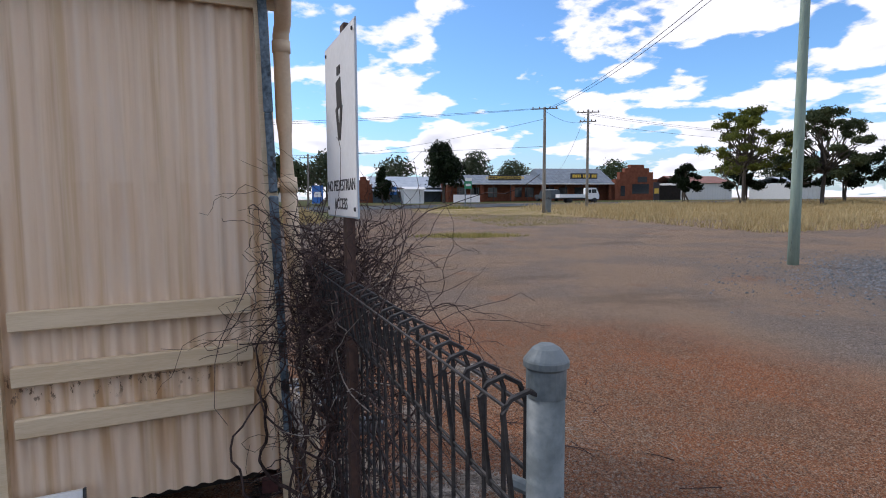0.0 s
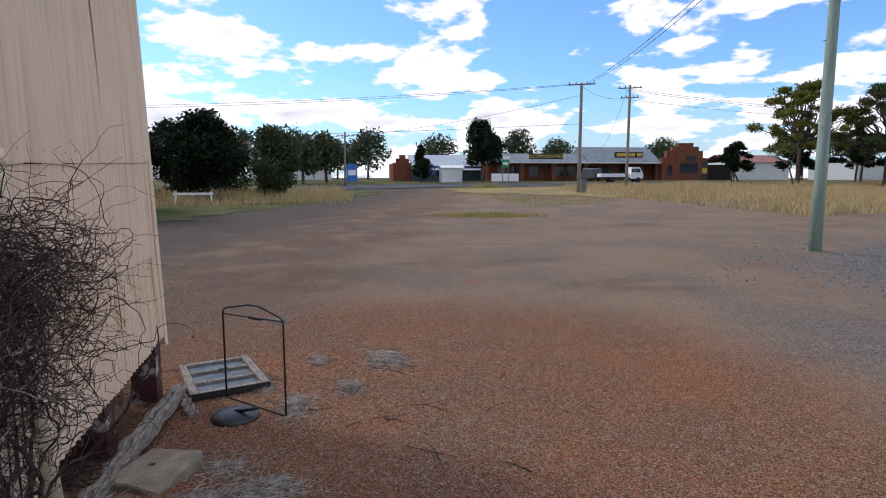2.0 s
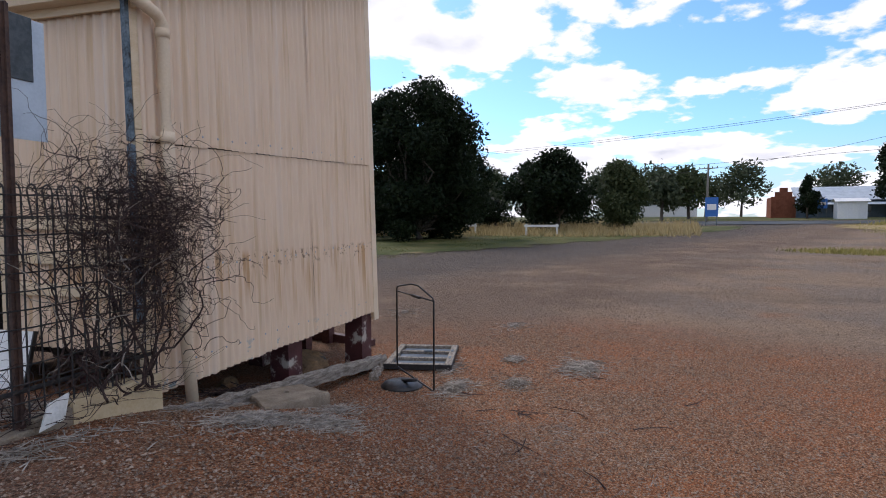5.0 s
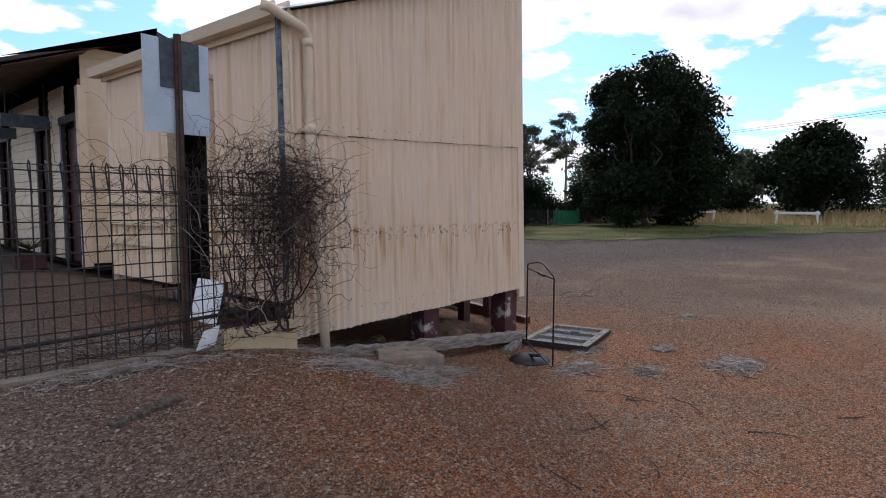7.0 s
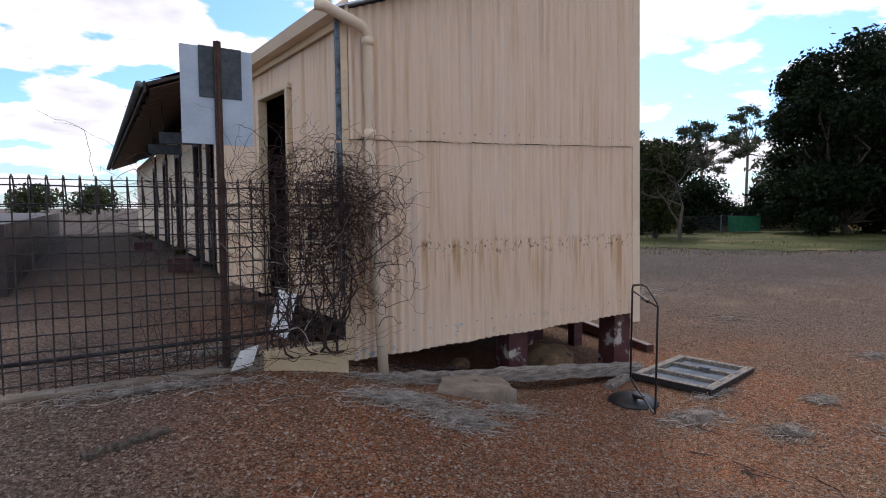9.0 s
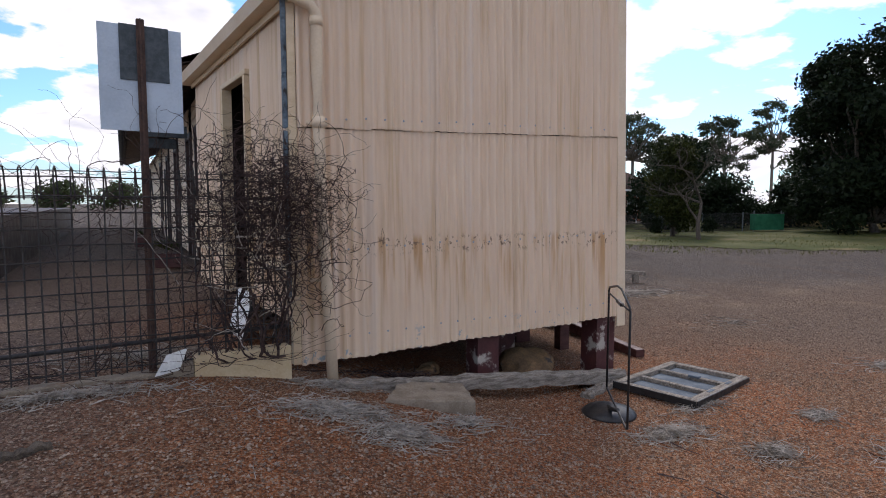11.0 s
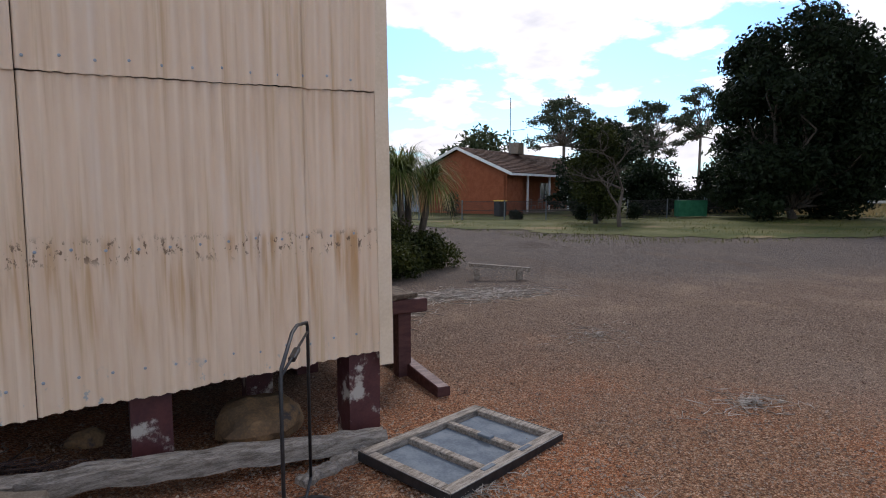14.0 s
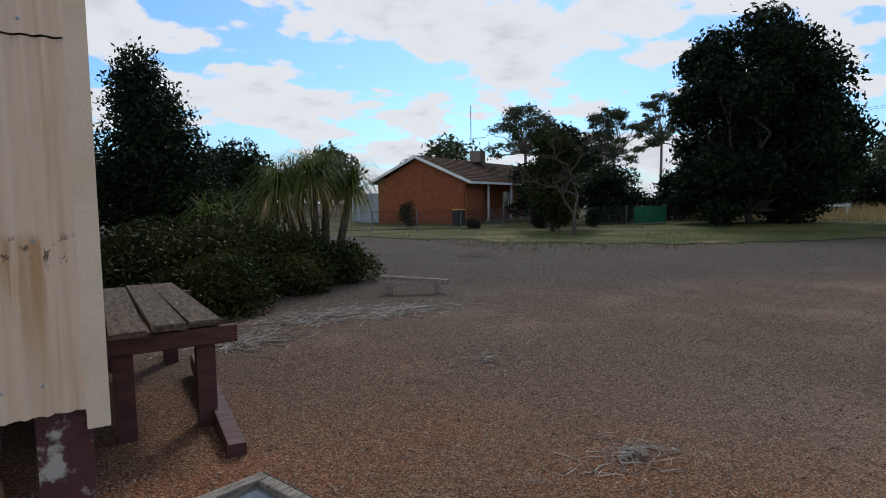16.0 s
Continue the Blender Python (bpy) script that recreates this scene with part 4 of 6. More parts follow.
def build_white_board():
    """White board leaning on the side wall behind the fence, and a torn scrap by the sign post."""
    z = H(-0.3, 1.07)
    root = empty("white_board", pose(-0.31, 1.07, z, 0, 0, 99), "cracked white board with a black edge leaning on the shed wall", "board")
    g = Geo()
    g.box((0, 0, 0.20), (0.48, 0.02, 0.42), tilt=Matrix.Rotation(0.25, 3, "X"), chip=0.004)
    g.make("face", WHITE, root)
    g = Geo()
    g.box((-0.247, 0, 0.20), (0.012, 0.03, 0.43), tilt=Matrix.Rotation(0.25, 3, "X"))
    g.make("edge", BLACK, root)
    g = Geo()
    g.quad((-0.09, 0, 0.0), (0.05, 0.02, 0.02), (0.10, 0.05, 0.15), (-0.02, 0.04, 0.12), 0.012)
    tagged(g.make("torn_scrap", OFFWHITE, m=pose(-0.87, -0.40, 0.12, 0, 0, 0)), "torn scrap of white sheet against the fence", "scrap")


build_white_board()


# ---- the station building and platform ----
def build_station():
    st = empty("station_building", (0, 0, 0), "cream weatherboard station building with a brown platform awning", "building")
    k = -0.0726

    def P(u, out=0.0):
        """A place u metres along the platform wall, out metres in front of it."""
        return Vector((-0.36 + k * u - out, 5.5 + u, 0))
    ang = math.degrees(math.atan2(1, k))
    doors = [(0.18, 0.95), (1.75, 2.45), (4.6, 5.4), (7.4, 8.2), (10.5, 11.3)]
    L = 20.0
    edges = [0.0] + [v for d in doors for v in d] + [L]
    for i in range(0, len(edges), 2):
        a, b = edges[i], edges[i + 1]
        z = 0.22
        while z < 2.9:
            g = Geo()
            c = P((a + b) / 2, 0.0)
            g.box((c.x, c.y, z + 0.07), (b - a, 0.025, 0.146), tilt=Matrix.Rotation(radians(ang), 3, "Z") @ Matrix.Rotation(0.08, 3, "X"))
            g.make("weatherboard", CREAM, st)
            z += 0.145
    g = Geo()
    for a, b in doors:
        c = P((a + b) / 2, -0.06)
        g.box((c.x, c.y, 1.25), (b - a, 0.03, 2.1), ang)
    g.make("door", MAROON_PLAIN, st)
    g = Geo()
    for a, b in doors:
        for u in (a, b):
            c = P(u, 0.03)
            g.box((c.x, c.y, 1.3), (0.09, 0.06, 2.2), ang)
        c = P((a + b) / 2, 0.03)
        g.box((c.x, c.y, 2.42), (b - a + 0.2, 0.06, 0.12), ang)
    g.make("door_frame", DARKROOF, st)
    g = Geo()
    c = P(0, 0.02)
    g.box((c.x, c.y, 1.5), (0.12, 0.12, 2.7), ang)
    z = 0.22
    while z < 3.3:
        g.box((c.x + 1.25, c.y - 0.01, z + 0.07), (2.5, 0.025, 0.146), tilt=Matrix.Rotation(0.08, 3, "X"))
        z += 0.145
    g.make("end_wall", CREAM, st)
    g = Geo()
    a, b = P(0.05, -0.12), P(L, -0.12)
    g.slab([(a.x, a.y), (a.x + 2.3, a.y), (b.x + 2.3, b.y), (b.x, b.y)], 0.1, 2.95)
    g.make("core", VOID, st)
    # awning and roof
    e0, e1 = P(-0.45, 1.05), P(L + 0.4, 1.05)
    w0, w1 = P(-0.45, -0.9), P(L + 0.4, -0.9)
    g = Geo()
    g.quad((e0.x, e0.y, 3.00), (w0.x, w0.y, 3.72), (w1.x, w1.y, 3.72), (e1.x, e1.y, 3.00), 0.05)
    f0, f1 = P(-0.45, -2.7), P(L + 0.4, -2.7)
    g.quad((w0.x, w0.y, 3.72), (f0.x, f0.y, 3.00), (f1.x, f1.y, 3.00), (w1.x, w1.y, 3.72), 0.05)
    g.make("roof", DARKROOF, st)
    g = Geo()
    g.quad((e0.x, e0.y, 3.02), (e0.x, e0.y, 3.02), (w0.x, w0.y, 3.77), (w0.x, w0.y, 3.57), 0.03)
    c, ln = (e0 + e1) / 2, (e1 - e0).length
    g.box((c.x - 0.02, c.y, 2.94), (ln, 0.03, 0.16), ang)
    g.make("fascia", DARKROOF, st)
    g = Geo()
    g.tube([(e0.x - 0.09, e0.y, 2.96), (e1.x - 0.09, e1.y, 2.96)], 0.055, 10)
    g.make("gutter", GALV, st, smooth=True)
    g = Geo()
    for i in range(28):
        u = -0.35 + i * 0.75
        a, b = P(u, 1.0), P(u, 0.0)
        g.quad((a.x, a.y, 2.92), (a.x, a.y + 0.7, 2.92), (b.x, b.y + 0.7, 3.30), (b.x, b.y, 3.30), 0.012)
    g.make("soffit_boards", SOFFIT, st)
    for u in (1.2, 3.4):
        a = P(u, 0.45)
        g = Geo()
        g.box((a.x, a.y, 2.40), (0.62, 0.04, 0.20))
        g.make("hanging_sign", SIGN_DARK, st)
        g = Geo()
        for s in (-0.25, 0.25):
            g.tube([(a.x + s, a.y, 2.5), (a.x + s, a.y, 3.02)], 0.008, 6)
        g.make("hanger", WIRE, st)


build_station()


def build_planter(at, label):
    root = empty("planter", at, label, "planter")
    g = Geo()
    g.box((0, 0, 0.12), (0.40, 0.26, 0.24), chip=0.008)
    g.make("tub", MAROON_PLAIN, root)
    g = Geo()
    rng = random.Random(3)
    for i in range(60):
        a = rng.uniform(0, 6.28)
        g.tube([(0, 0, 0.3), (0.2 * math.cos(a), 0.15 * math.sin(a), rng.uniform(0.36, 0.5)), (0.32 * math.cos(a), 0.25 * math.sin(a), rng.uniform(0.28, 0.45))], 0.006, 3, 0.001)
    g.make("plant", LEAF_SHRUB, root)


build_planter((-0.95, 6.6, 0.09), "brown planter tub with a low plant on the platform")
build_planter((-1.55, 12.0, 0.09), "brown planter tub with a low plant on the platform")


def build_platform_wall():
    """The dark loading bank on the far side of the rails."""
    g = Geo()
    g.slab([(-5.5, 4.4), (-3.0, 4.4), (-4.75, 24.5), (-7.5, 24.5)], -0.3, 1.0)
    tagged(g.make("loading_bank", DARKROOF), "low dark loading bank beside the platform", "bank")


build_platform_wall()


# ---- plants ----
def leaves(rng, lobes, count, size, hollow=0.45, flat=0.0, fuzz=0.1):
    """Leaf clumps as small bent quads, thick near the skin of the lobes, thinning in patches."""
    w = np.array([l[3] * l[4] * l[5] for l in lobes]) ** 0.67
    pick = rng.choice(len(lobes), count, p=w / w.sum())
    L = np.array(lobes)[pick]
    d = rng.normal(size=(count, 3))
    d /= np.linalg.norm(d, axis=1)[:, None]
    r = (hollow + (1 - hollow) * rng.random(count) ** 0.6) * (1 + 0.16 * np.sin(5 * d[:, 0] + 3 * pick) * np.sin(4 * d[:, 1] + pick) + 0.10 * np.sin(11 * d[:, 2] + 2 * pick))
    c = L[:, :3] + d * r[:, None] * L[:, 3:6] + rng.normal(size=(count, 3)) * fuzz * L[:, 3:6]
    a = rng.normal(size=(count, 3))
    a[:, 2] *= 1 - flat
    a /= np.linalg.norm(a, axis=1)[:, None]
    b = np.cross(a, rng.normal(size=(count, 3)))
    b /= np.linalg.norm(b, axis=1)[:, None]
    s = size * (0.6 + 0.9 * rng.random(count))[:, None]
    v = np.stack([c - a * s, c + b * s * 0.45, c + a * s, c - b * s * 0.45], 1).reshape(-1, 3)
    return v, np.arange(count * 4).reshape(-1, 4)


def limbs(geo, rng, base, tips, r, wob=0.12):
    for t in tips:
        a, b = Vector(base), Vector(t)
        n = 6
        pts = [a + (b - a) * (i / n) + Vector((rng.normal(), rng.normal(), rng.normal() * 0.4)) * wob * (b - a).length * 0.35 * (0 < i < n) for i in range(n + 1)]
        geo.tube(pts, r, 6, r * 0.25)


def tree(name, x, y, top, width, label, leaf, seed, bole=0.25, lobes=11, count=4500, size=0.22, trunk_r=0.25, bark=None, spread=0.75, category="tree", group="", hollow=0.45, shape="round", stems=1, clump=0.34):
    rng = np.random.default_rng(seed)
    size, count = size * 0.66, int(count * 1.75)
    z = H(x, y)
    h = top - z
    root = empty(name, (x, y, z), label, category, group)
    w = width / 2
    ls = []
    for i in range(lobes):
        a = rng.uniform(0, 6.283)
        f = (i + 0.5) / lobes
        zc = h * (bole + (1 - bole) * (0.12 + 0.72 * f))
        if shape == "cone":
            rad = w * (1.02 - f) * 0.62
            lr = w * (0.24 + 0.36 * (1 - f))
        elif shape == "column":
            rad, lr = w * 0.35, w * 0.6
        elif shape == "open":
            rad, lr = w * (0.25 + 0.75 * rng.random()) * math.sin(math.pi * min(1, 0.3 + 0.6 * f)), w * (0.085 + 0.10 * rng.random()) * math.sqrt(36 / lobes)
        else:
            bulge = math.sin(math.pi * (0.26 + 0.52 * f)) if shape == "broad" else math.sin(math.pi * min(1, 0.28 + 0.68 * f))
            rad, lr = w * spread * bulge * (0.45 + 0.55 * rng.random()), w * (clump + 0.16 * rng.random())
        lz = lr * {"cone": 1.0, "open": 0.6}.get(shape, 0.75)
        zc = min(zc, h - lz * 0.95)
        ls.append((rad * math.cos(a), rad * math.sin(a), zc, lr, lr, lz))
    if shape in ("round", "broad"):
        ls.append((0, 0, h * (bole + (1 - bole) * 0.5), w * 0.6, w * 0.6, h * (1 - bole) * 0.36))
    g = Geo()
    for k in range(stems):
        o = Vector((0.0, 0.0, 0)) + (Vector((rng.normal(), rng.normal(), 0)) * 0.3 if k else Vector())
        fork = o + Vector((0.1 * w * rng.normal() * 0.4, 0.1 * w * rng.normal() * 0.4, h * (bole + 0.12)))
        g.tube([o - Vector((0, 0, 0.15)), o + Vector((0, 0, 0.05)), (o + fork) / 2 + Vector((0.05, 0.03, 0)), fork], trunk_r * (1 if k == 0 else 0.6), 9, trunk_r * 0.6)
        limbs(g, rng, fork, [Vector(l[:3]) for l in ls[k::stems]], trunk_r * 0.4)
    g.make("trunk", bark or BARK, root, smooth=True)
    v, f = leaves(rng, ls, count, size, hollow, fuzz=0.4 if shape == "open" else 0.1)
    mesh("crown", v.tolist(), f.tolist(), leaf, root)
    return root


def bare_tree(name, x, y, top, width, label, seed, r=0.11, mat=None, levels=4):
    rng = random.Random(seed)
    z = H(x, y)
    h = top - z
    root = empty(name, (x, y, z), label, "tree")
    g = Geo()

    def grow(p, d, ln, rad, lv):
        pts = [p]
        for _ in range(4):
            d = (d + Vector((rng.gauss(0, 0.16), rng.gauss(0, 0.16), rng.gauss(0.02, 0.1)))).normalized()
            pts.append(pts[-1] + d * ln / 4)
        g.tube(pts, rad, 5 if lv > 1 else 3, rad * 0.55, caps=False)
        if lv:
            for _ in range(3 if lv > 1 else 4):
                q = pts[rng.randint(2, 4)]
                nd = (d + 0.9 * Vector((rng.gauss(0, 1) * width / h * 1.3, rng.gauss(0, 1) * width / h * 1.3, rng.gauss(0.25, 0.4)))).normalized()
                grow(q, nd, ln * rng.uniform(0.55, 0.8), rad * 0.55, lv - 1)
    grow(Vector((0, 0, -0.1)), Vector((0, 0, 1)), h * 0.42, r, levels)
    g.make("branches", mat or PALEBARK, root)
    return root


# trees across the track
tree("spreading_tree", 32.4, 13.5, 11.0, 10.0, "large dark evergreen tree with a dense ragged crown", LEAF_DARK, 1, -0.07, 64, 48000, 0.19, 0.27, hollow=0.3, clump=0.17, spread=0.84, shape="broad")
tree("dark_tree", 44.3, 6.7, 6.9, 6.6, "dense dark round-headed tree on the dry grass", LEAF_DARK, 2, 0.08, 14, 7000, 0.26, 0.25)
tree("drooping_tree", 45.0, 1.6, 6.0, 5.2, "grey-green drooping pepper tree", LEAF_OLIVE, 3, 0.05, 14, 6500, 0.22, 0.2)
tree("dark_tree", 52, 11, 7.2, 6.0, "dark tree behind the dry grass", LEAF_DARK, 4, 0.1, 10, 3500, 0.28, 0.22)
tree("ivy_tree", 22.4, 17.6, 5.2, 2.7, "narrow tree smothered in ivy by the house fence", LEAF_SHRUB, 5, 0.02, 12, 7500, 0.13, 0.16, shape="column")
tree("fence_tree", 24.4, 19.3, 5.2, 4.6, "dark spreading tree beside the brick house", LEAF_DARK, 6, 0.35, 9, 4500, 0.15, 0.14)
bare_tree("bare_tree", 21.34, 15.0, 4.3, 4.0, "bare grey tree with no leaves on the lawn", 3, 0.11, BARK, 5)
tree("gum_tree", 36, 26, 8.3, 6.0, "tall gum tree with an open crown", LEAF_GUM, 7, 0.42, 42, 4200, 0.15, 0.17, PALEBARK, shape="open", hollow=0.2)
tree("gum_tree", 43, 27, 10.4, 5.0, "tall thin gum tree with an open crown", LEAF_GUM, 8, 0.42, 34, 2600, 0.15, 0.16, PALEBARK, shape="open", hollow=0.2)
tree("gum_tree", 33, 32, 9.2, 8.0, "tall gum tree with an open crown", LEAF_GUM, 9, 0.42, 46, 5000, 0.15, 0.2, PALEBARK, shape="open", hollow=0.2)
tree("gum_tree", 48, 24, 11.0, 5.5, "tall thin gum tree with an open crown", LEAF_GUM, 18, 0.42, 34, 2600, 0.15, 0.16, PALEBARK, shape="open", hollow=0.2)
for i, (x, y, t, w) in enumerate(((34, 24, 3.4, 6), (40, 22, 3.6, 6), (46, 17, 3.8, 6), (52, 18, 4.5, 7), (30, 27, 3.2, 5), (27.5, 23, 2.6, 4), (31, 22, 3.0, 4.5), (36, 20, 3.0, 5), (42, 19, 3.4, 5), (56, 8, 4.0, 7), (50, 14, 3.2, 6))):
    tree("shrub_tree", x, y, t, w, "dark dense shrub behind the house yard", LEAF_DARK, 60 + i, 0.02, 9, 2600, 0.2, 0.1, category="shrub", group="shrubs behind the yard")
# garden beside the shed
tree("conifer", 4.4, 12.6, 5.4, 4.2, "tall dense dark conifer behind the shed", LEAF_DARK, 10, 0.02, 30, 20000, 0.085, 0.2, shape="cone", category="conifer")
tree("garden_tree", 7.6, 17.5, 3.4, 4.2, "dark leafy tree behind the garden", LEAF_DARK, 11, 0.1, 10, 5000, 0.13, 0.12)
for i, (x, y, t, w, n) in enumerate(((3.9, 6.6, 0.85, 2.6, 6200), (5.2, 7.0, 0.88, 2.8, 6600), (6.4, 7.4, 0.60, 2.6, 5600), (7.4, 7.4, 0.30, 1.7, 3600), (4.6, 5.5, 0.36, 2.0, 4200), (5.9, 6.2, 0.22, 1.6, 3400))):
    tree("garden_shrub", x, y, t, w, "low dense green shrub in the garden bed", LEAF_SHRUB, 80 + i, 0.0, 9, n, 0.055, 0.03, hollow=0.5, category="shrub", group="shrubs in the garden bed", shape="round")


def ponytail(heads, base, label, seed, leaf_len=0.85, count=230):
    rng = random.Random(seed)
    z = H(*base)
    root = empty("ponytail_palm", (*base, z), label, "palm")
    g, lf, dry = Geo(), Geo(), Geo()
    for hx, hy, hz in heads:
        top = Vector((hx, hy, hz - z))
        if top.z > 1.2:
            g.tube([(hx * 0.35, hy * 0.35, -0.05), (hx * 0.55, hy * 0.55, top.z * 0.35), top], 0.11, 9, 0.065)
        for k in range(count):
            a = rng.uniform(0, 6.283)
            up = rng.uniform(-0.7, 1.3)
            ln = leaf_len * rng.uniform(0.75, 1.15)
            d = Vector((math.cos(a) * math.cos(up), math.sin(a) * math.cos(up), math.sin(up)))
            side = Vector((-math.sin(a), math.cos(a), 0)) * rng.uniform(0.008, 0.014)
            pts, p = [], top.copy()
            for i in range(6):
                pts.append(p.copy())
                p = p + d * ln / 5
                d = (d + Vector((0, 0, -0.34 - 0.12 * i))).normalized()
            tgt = dry if (up < -0.15 and rng.random() < 0.6) else lf
            vs = []
            for i, q in enumerate(pts):
                w = 1 - i / 6
                vs += [q - side * w, q + side * w]
            tgt.add(vs, [(2 * i, 2 * i + 1, 2 * i + 3, 2 * i + 2) for i in range(5)])
    if g.v:
        g.make("trunk", BARK, root, smooth=True)
    lf.make("leaves", LEAF_PALM, root)
    if dry.v:
        tagged(dry.make("dry_leaves", DRYGRASS, root), "straw-coloured dead leaves")


ponytail([(-0.85, 0.1, 1.35), (-0.3, -0.2, 1.6), (0.2, 0.3, 1.65), (0.65, 0.0, 1.4), (-0.4, 0.6, 1.5)], (7.15, 8.0), "clump of ponytail palms with drooping strap leaves", 4, 1.0, 480)
ponytail([(-0.5, 0, 0.75), (0.5, 0.2, 0.85), (0, 0.5, 0.9)], (5.6, 8.9), "low clump of strap-leaved grass plants", 5, 0.95, 200)


def blades(name, label, area, count, hgt, width, mat, seed, density=None, lean_by=0.35):
    """Grass as upright tapering blades, one object of stuff."""
    rng = np.random.default_rng(seed)
    x0, x1, y0, y1 = area
    x, y = rng.uniform(x0, x1, count * 3), rng.uniform(y0, y1, count * 3)
    keep = density(x, y) > rng.random(count * 3)
    x, y = x[keep][:count], y[keep][:count]
    n = len(x)
    z = height(x, y)
    a = rng.uniform(0, 6.283, n)
    hh = hgt * (0.45 + 0.75 * rng.random(n)) * (0.8 + 0.35 * np.sin(0.9 * x) * np.sin(0.7 * y))
    lx, ly = rng.normal(0, lean_by, n) * hh, rng.normal(0, lean_by, n) * hh
    w = width * (0.6 + 0.8 * rng.random(n))
    v = np.stack([np.stack([x - w * np.cos(a), y - w * np.sin(a), z - 0.02], 1), np.stack([x + w * np.cos(a), y + w * np.sin(a), z - 0.02], 1), np.stack([x + lx, y + ly, z + hh], 1)], 1).reshape(-1, 3)
    return tagged(mesh(name, v.tolist(), np.arange(3 * n).reshape(-1, 3).tolist(), mat), label, "grass", kind="stuff")


def verge_density(x, y):
    edge = sstep(0, 3.0, (x - 24) * 0.80 - (y + 36) * -0.60 + 3 + 1.2 * np.sin(0.8 * y)) * sstep(-20, -30, y + 0.35 * (x - 40)) * sstep(66, 60, x - 0.1 * (y + 40))
    return edge * (0.55 + 0.45 * np.sin(0.35 * x + 1) * np.sin(0.4 * y))


blades("dry_grass", "tall straw-coloured dry grass on the verge", (20, 64, -95, -24), 42000, 0.62, 0.035, DRYGRASS, 1, verge_density)
blades("dry_grass", "tall straw-coloured dry grass behind the lawn", (36, 62, -4, 26), 16000, 0.75, 0.035, DRYGRASS, 2, lambda x, y: sstep(34, 39, x + 0.55 * y) * (0.5 + 0.5 * np.sin(0.5 * x) * np.sin(0.6 * y + 2)))
blades("grass_island", "tuft of green and dry grass in the bare yard", (20, 28, -13, -6), 5200, 0.26, 0.02, GREENGRASS, 3, lambda x, y: np.clip(1.25 - np.hypot((x - 24.3 - 0.3 * (y + 9.6)) / 1.0, (y + 9.7) / 2.5), 0, 1))
blades("grass_tufts", "short green grass along the edge of the lawn", (14, 60, -9, 26), 26000, 0.10, 0.016, LAWNTUFT, 4, lambda x, y: sstep(13.8, 16.0, x * 0.42 + y * 0.9 - 0.2) * (0.4 + 0.6 * np.sin(0.5 * x + y) ** 2) * sstep(60, 30, x))
blades("grass_tufts", "low green and dry tufts on the verge", (30, 64, -40, -14), 14000, 0.13, 0.022, GREENGRASS, 5, lambda x, y: sstep(0, 4, (x - 37) * 0.5 + (y + 24) * 0.85 + 1) * sstep(66, 60, x) * sstep(-14, -17, y + 0.1 * (x - 50)))
blades("grass_tufts", "clump of low shrubby grass beside the road", (56, 64, -24, -17), 1500, 0.5, 0.04, GREENGRASS, 6, lambda x, y: np.clip(1.2 - np.hypot((x - 60) / 1.2, (y + 20.5) / 2.6), 0, 1))


# ---- table, rail and heap beside the shed ----
def build_table():
    root = empty("old_table", (3.42, 2.0, H(3.42, 2.0)), "old outdoor table with rough dark planks on maroon legs", "table")
    z = 0.28 - H(3.42, 2.0)
    for i, dx in enumerate((-0.22, 0.0, 0.22)):
        g = Geo()
        g.box((dx, 0.06 * (i - 1), z - 0.02 + 0.008 * (i % 2)), (0.205, 2.25, 0.045), 0.6 * (i - 1), chip=0.006)
        g.make("plank", DARKWOOD, root)
    for y in (-0.95, 0.95):
        g = Geo()
        g.box((0.24, y, (z - 0.05) / 2 - 0.02), (0.12, 0.12, z - 0.05), chip=0.003)
        g.make("leg", MAROON_PLAIN, root)
        g = Geo()
        g.box((-0.26, y, (z - 0.05) / 2 - 0.02), (0.12, 0.12, z - 0.05), chip=0.003)
        g.make("leg", MAROON_PLAIN, root)
        g = Geo()
        g.box((0.05, y - 0.075, z - 0.11), (0.78, 0.05, 0.12), chip=0.003)
        g.make("cross_rail", MAROON_PLAIN, root)
    g = Geo()
    g.box((0.34, -0.62, 0.07), (0.11, 2.0, 0.12), -2, tilt=Matrix.Rotation(radians(-3), 3, "Z") @ Matrix.Rotation(0.05, 3, "X"), chip=0.004)
    g.make("ground_beam", MAROON_PLAIN, root)


build_table()


def build_low_rail():
    root = empty("low_rail", (8.1, 4.95, H(8.1, 4.95)), "low weathered timber barrier rail at the garden edge", "rail")
    g = Geo()
    g.box((-0.42, 0.24, 0.23), (1.15, 0.13, 0.07), tilt=Matrix.Rotation(radians(-31), 3, "Z") @ Matrix.Rotation(radians(4), 3, "Y"), chip=0.008)
    g.make("rail", GREYWOOD, root)
    for x, y in ((-0.10, 0.05), (-0.78, 0.46)):
        g = Geo()
        g.box((x, y, 0.05), (0.10, 0.12, 0.28), -31, chip=0.006)
        g.make("post", GREYWOOD, root)


build_low_rail()


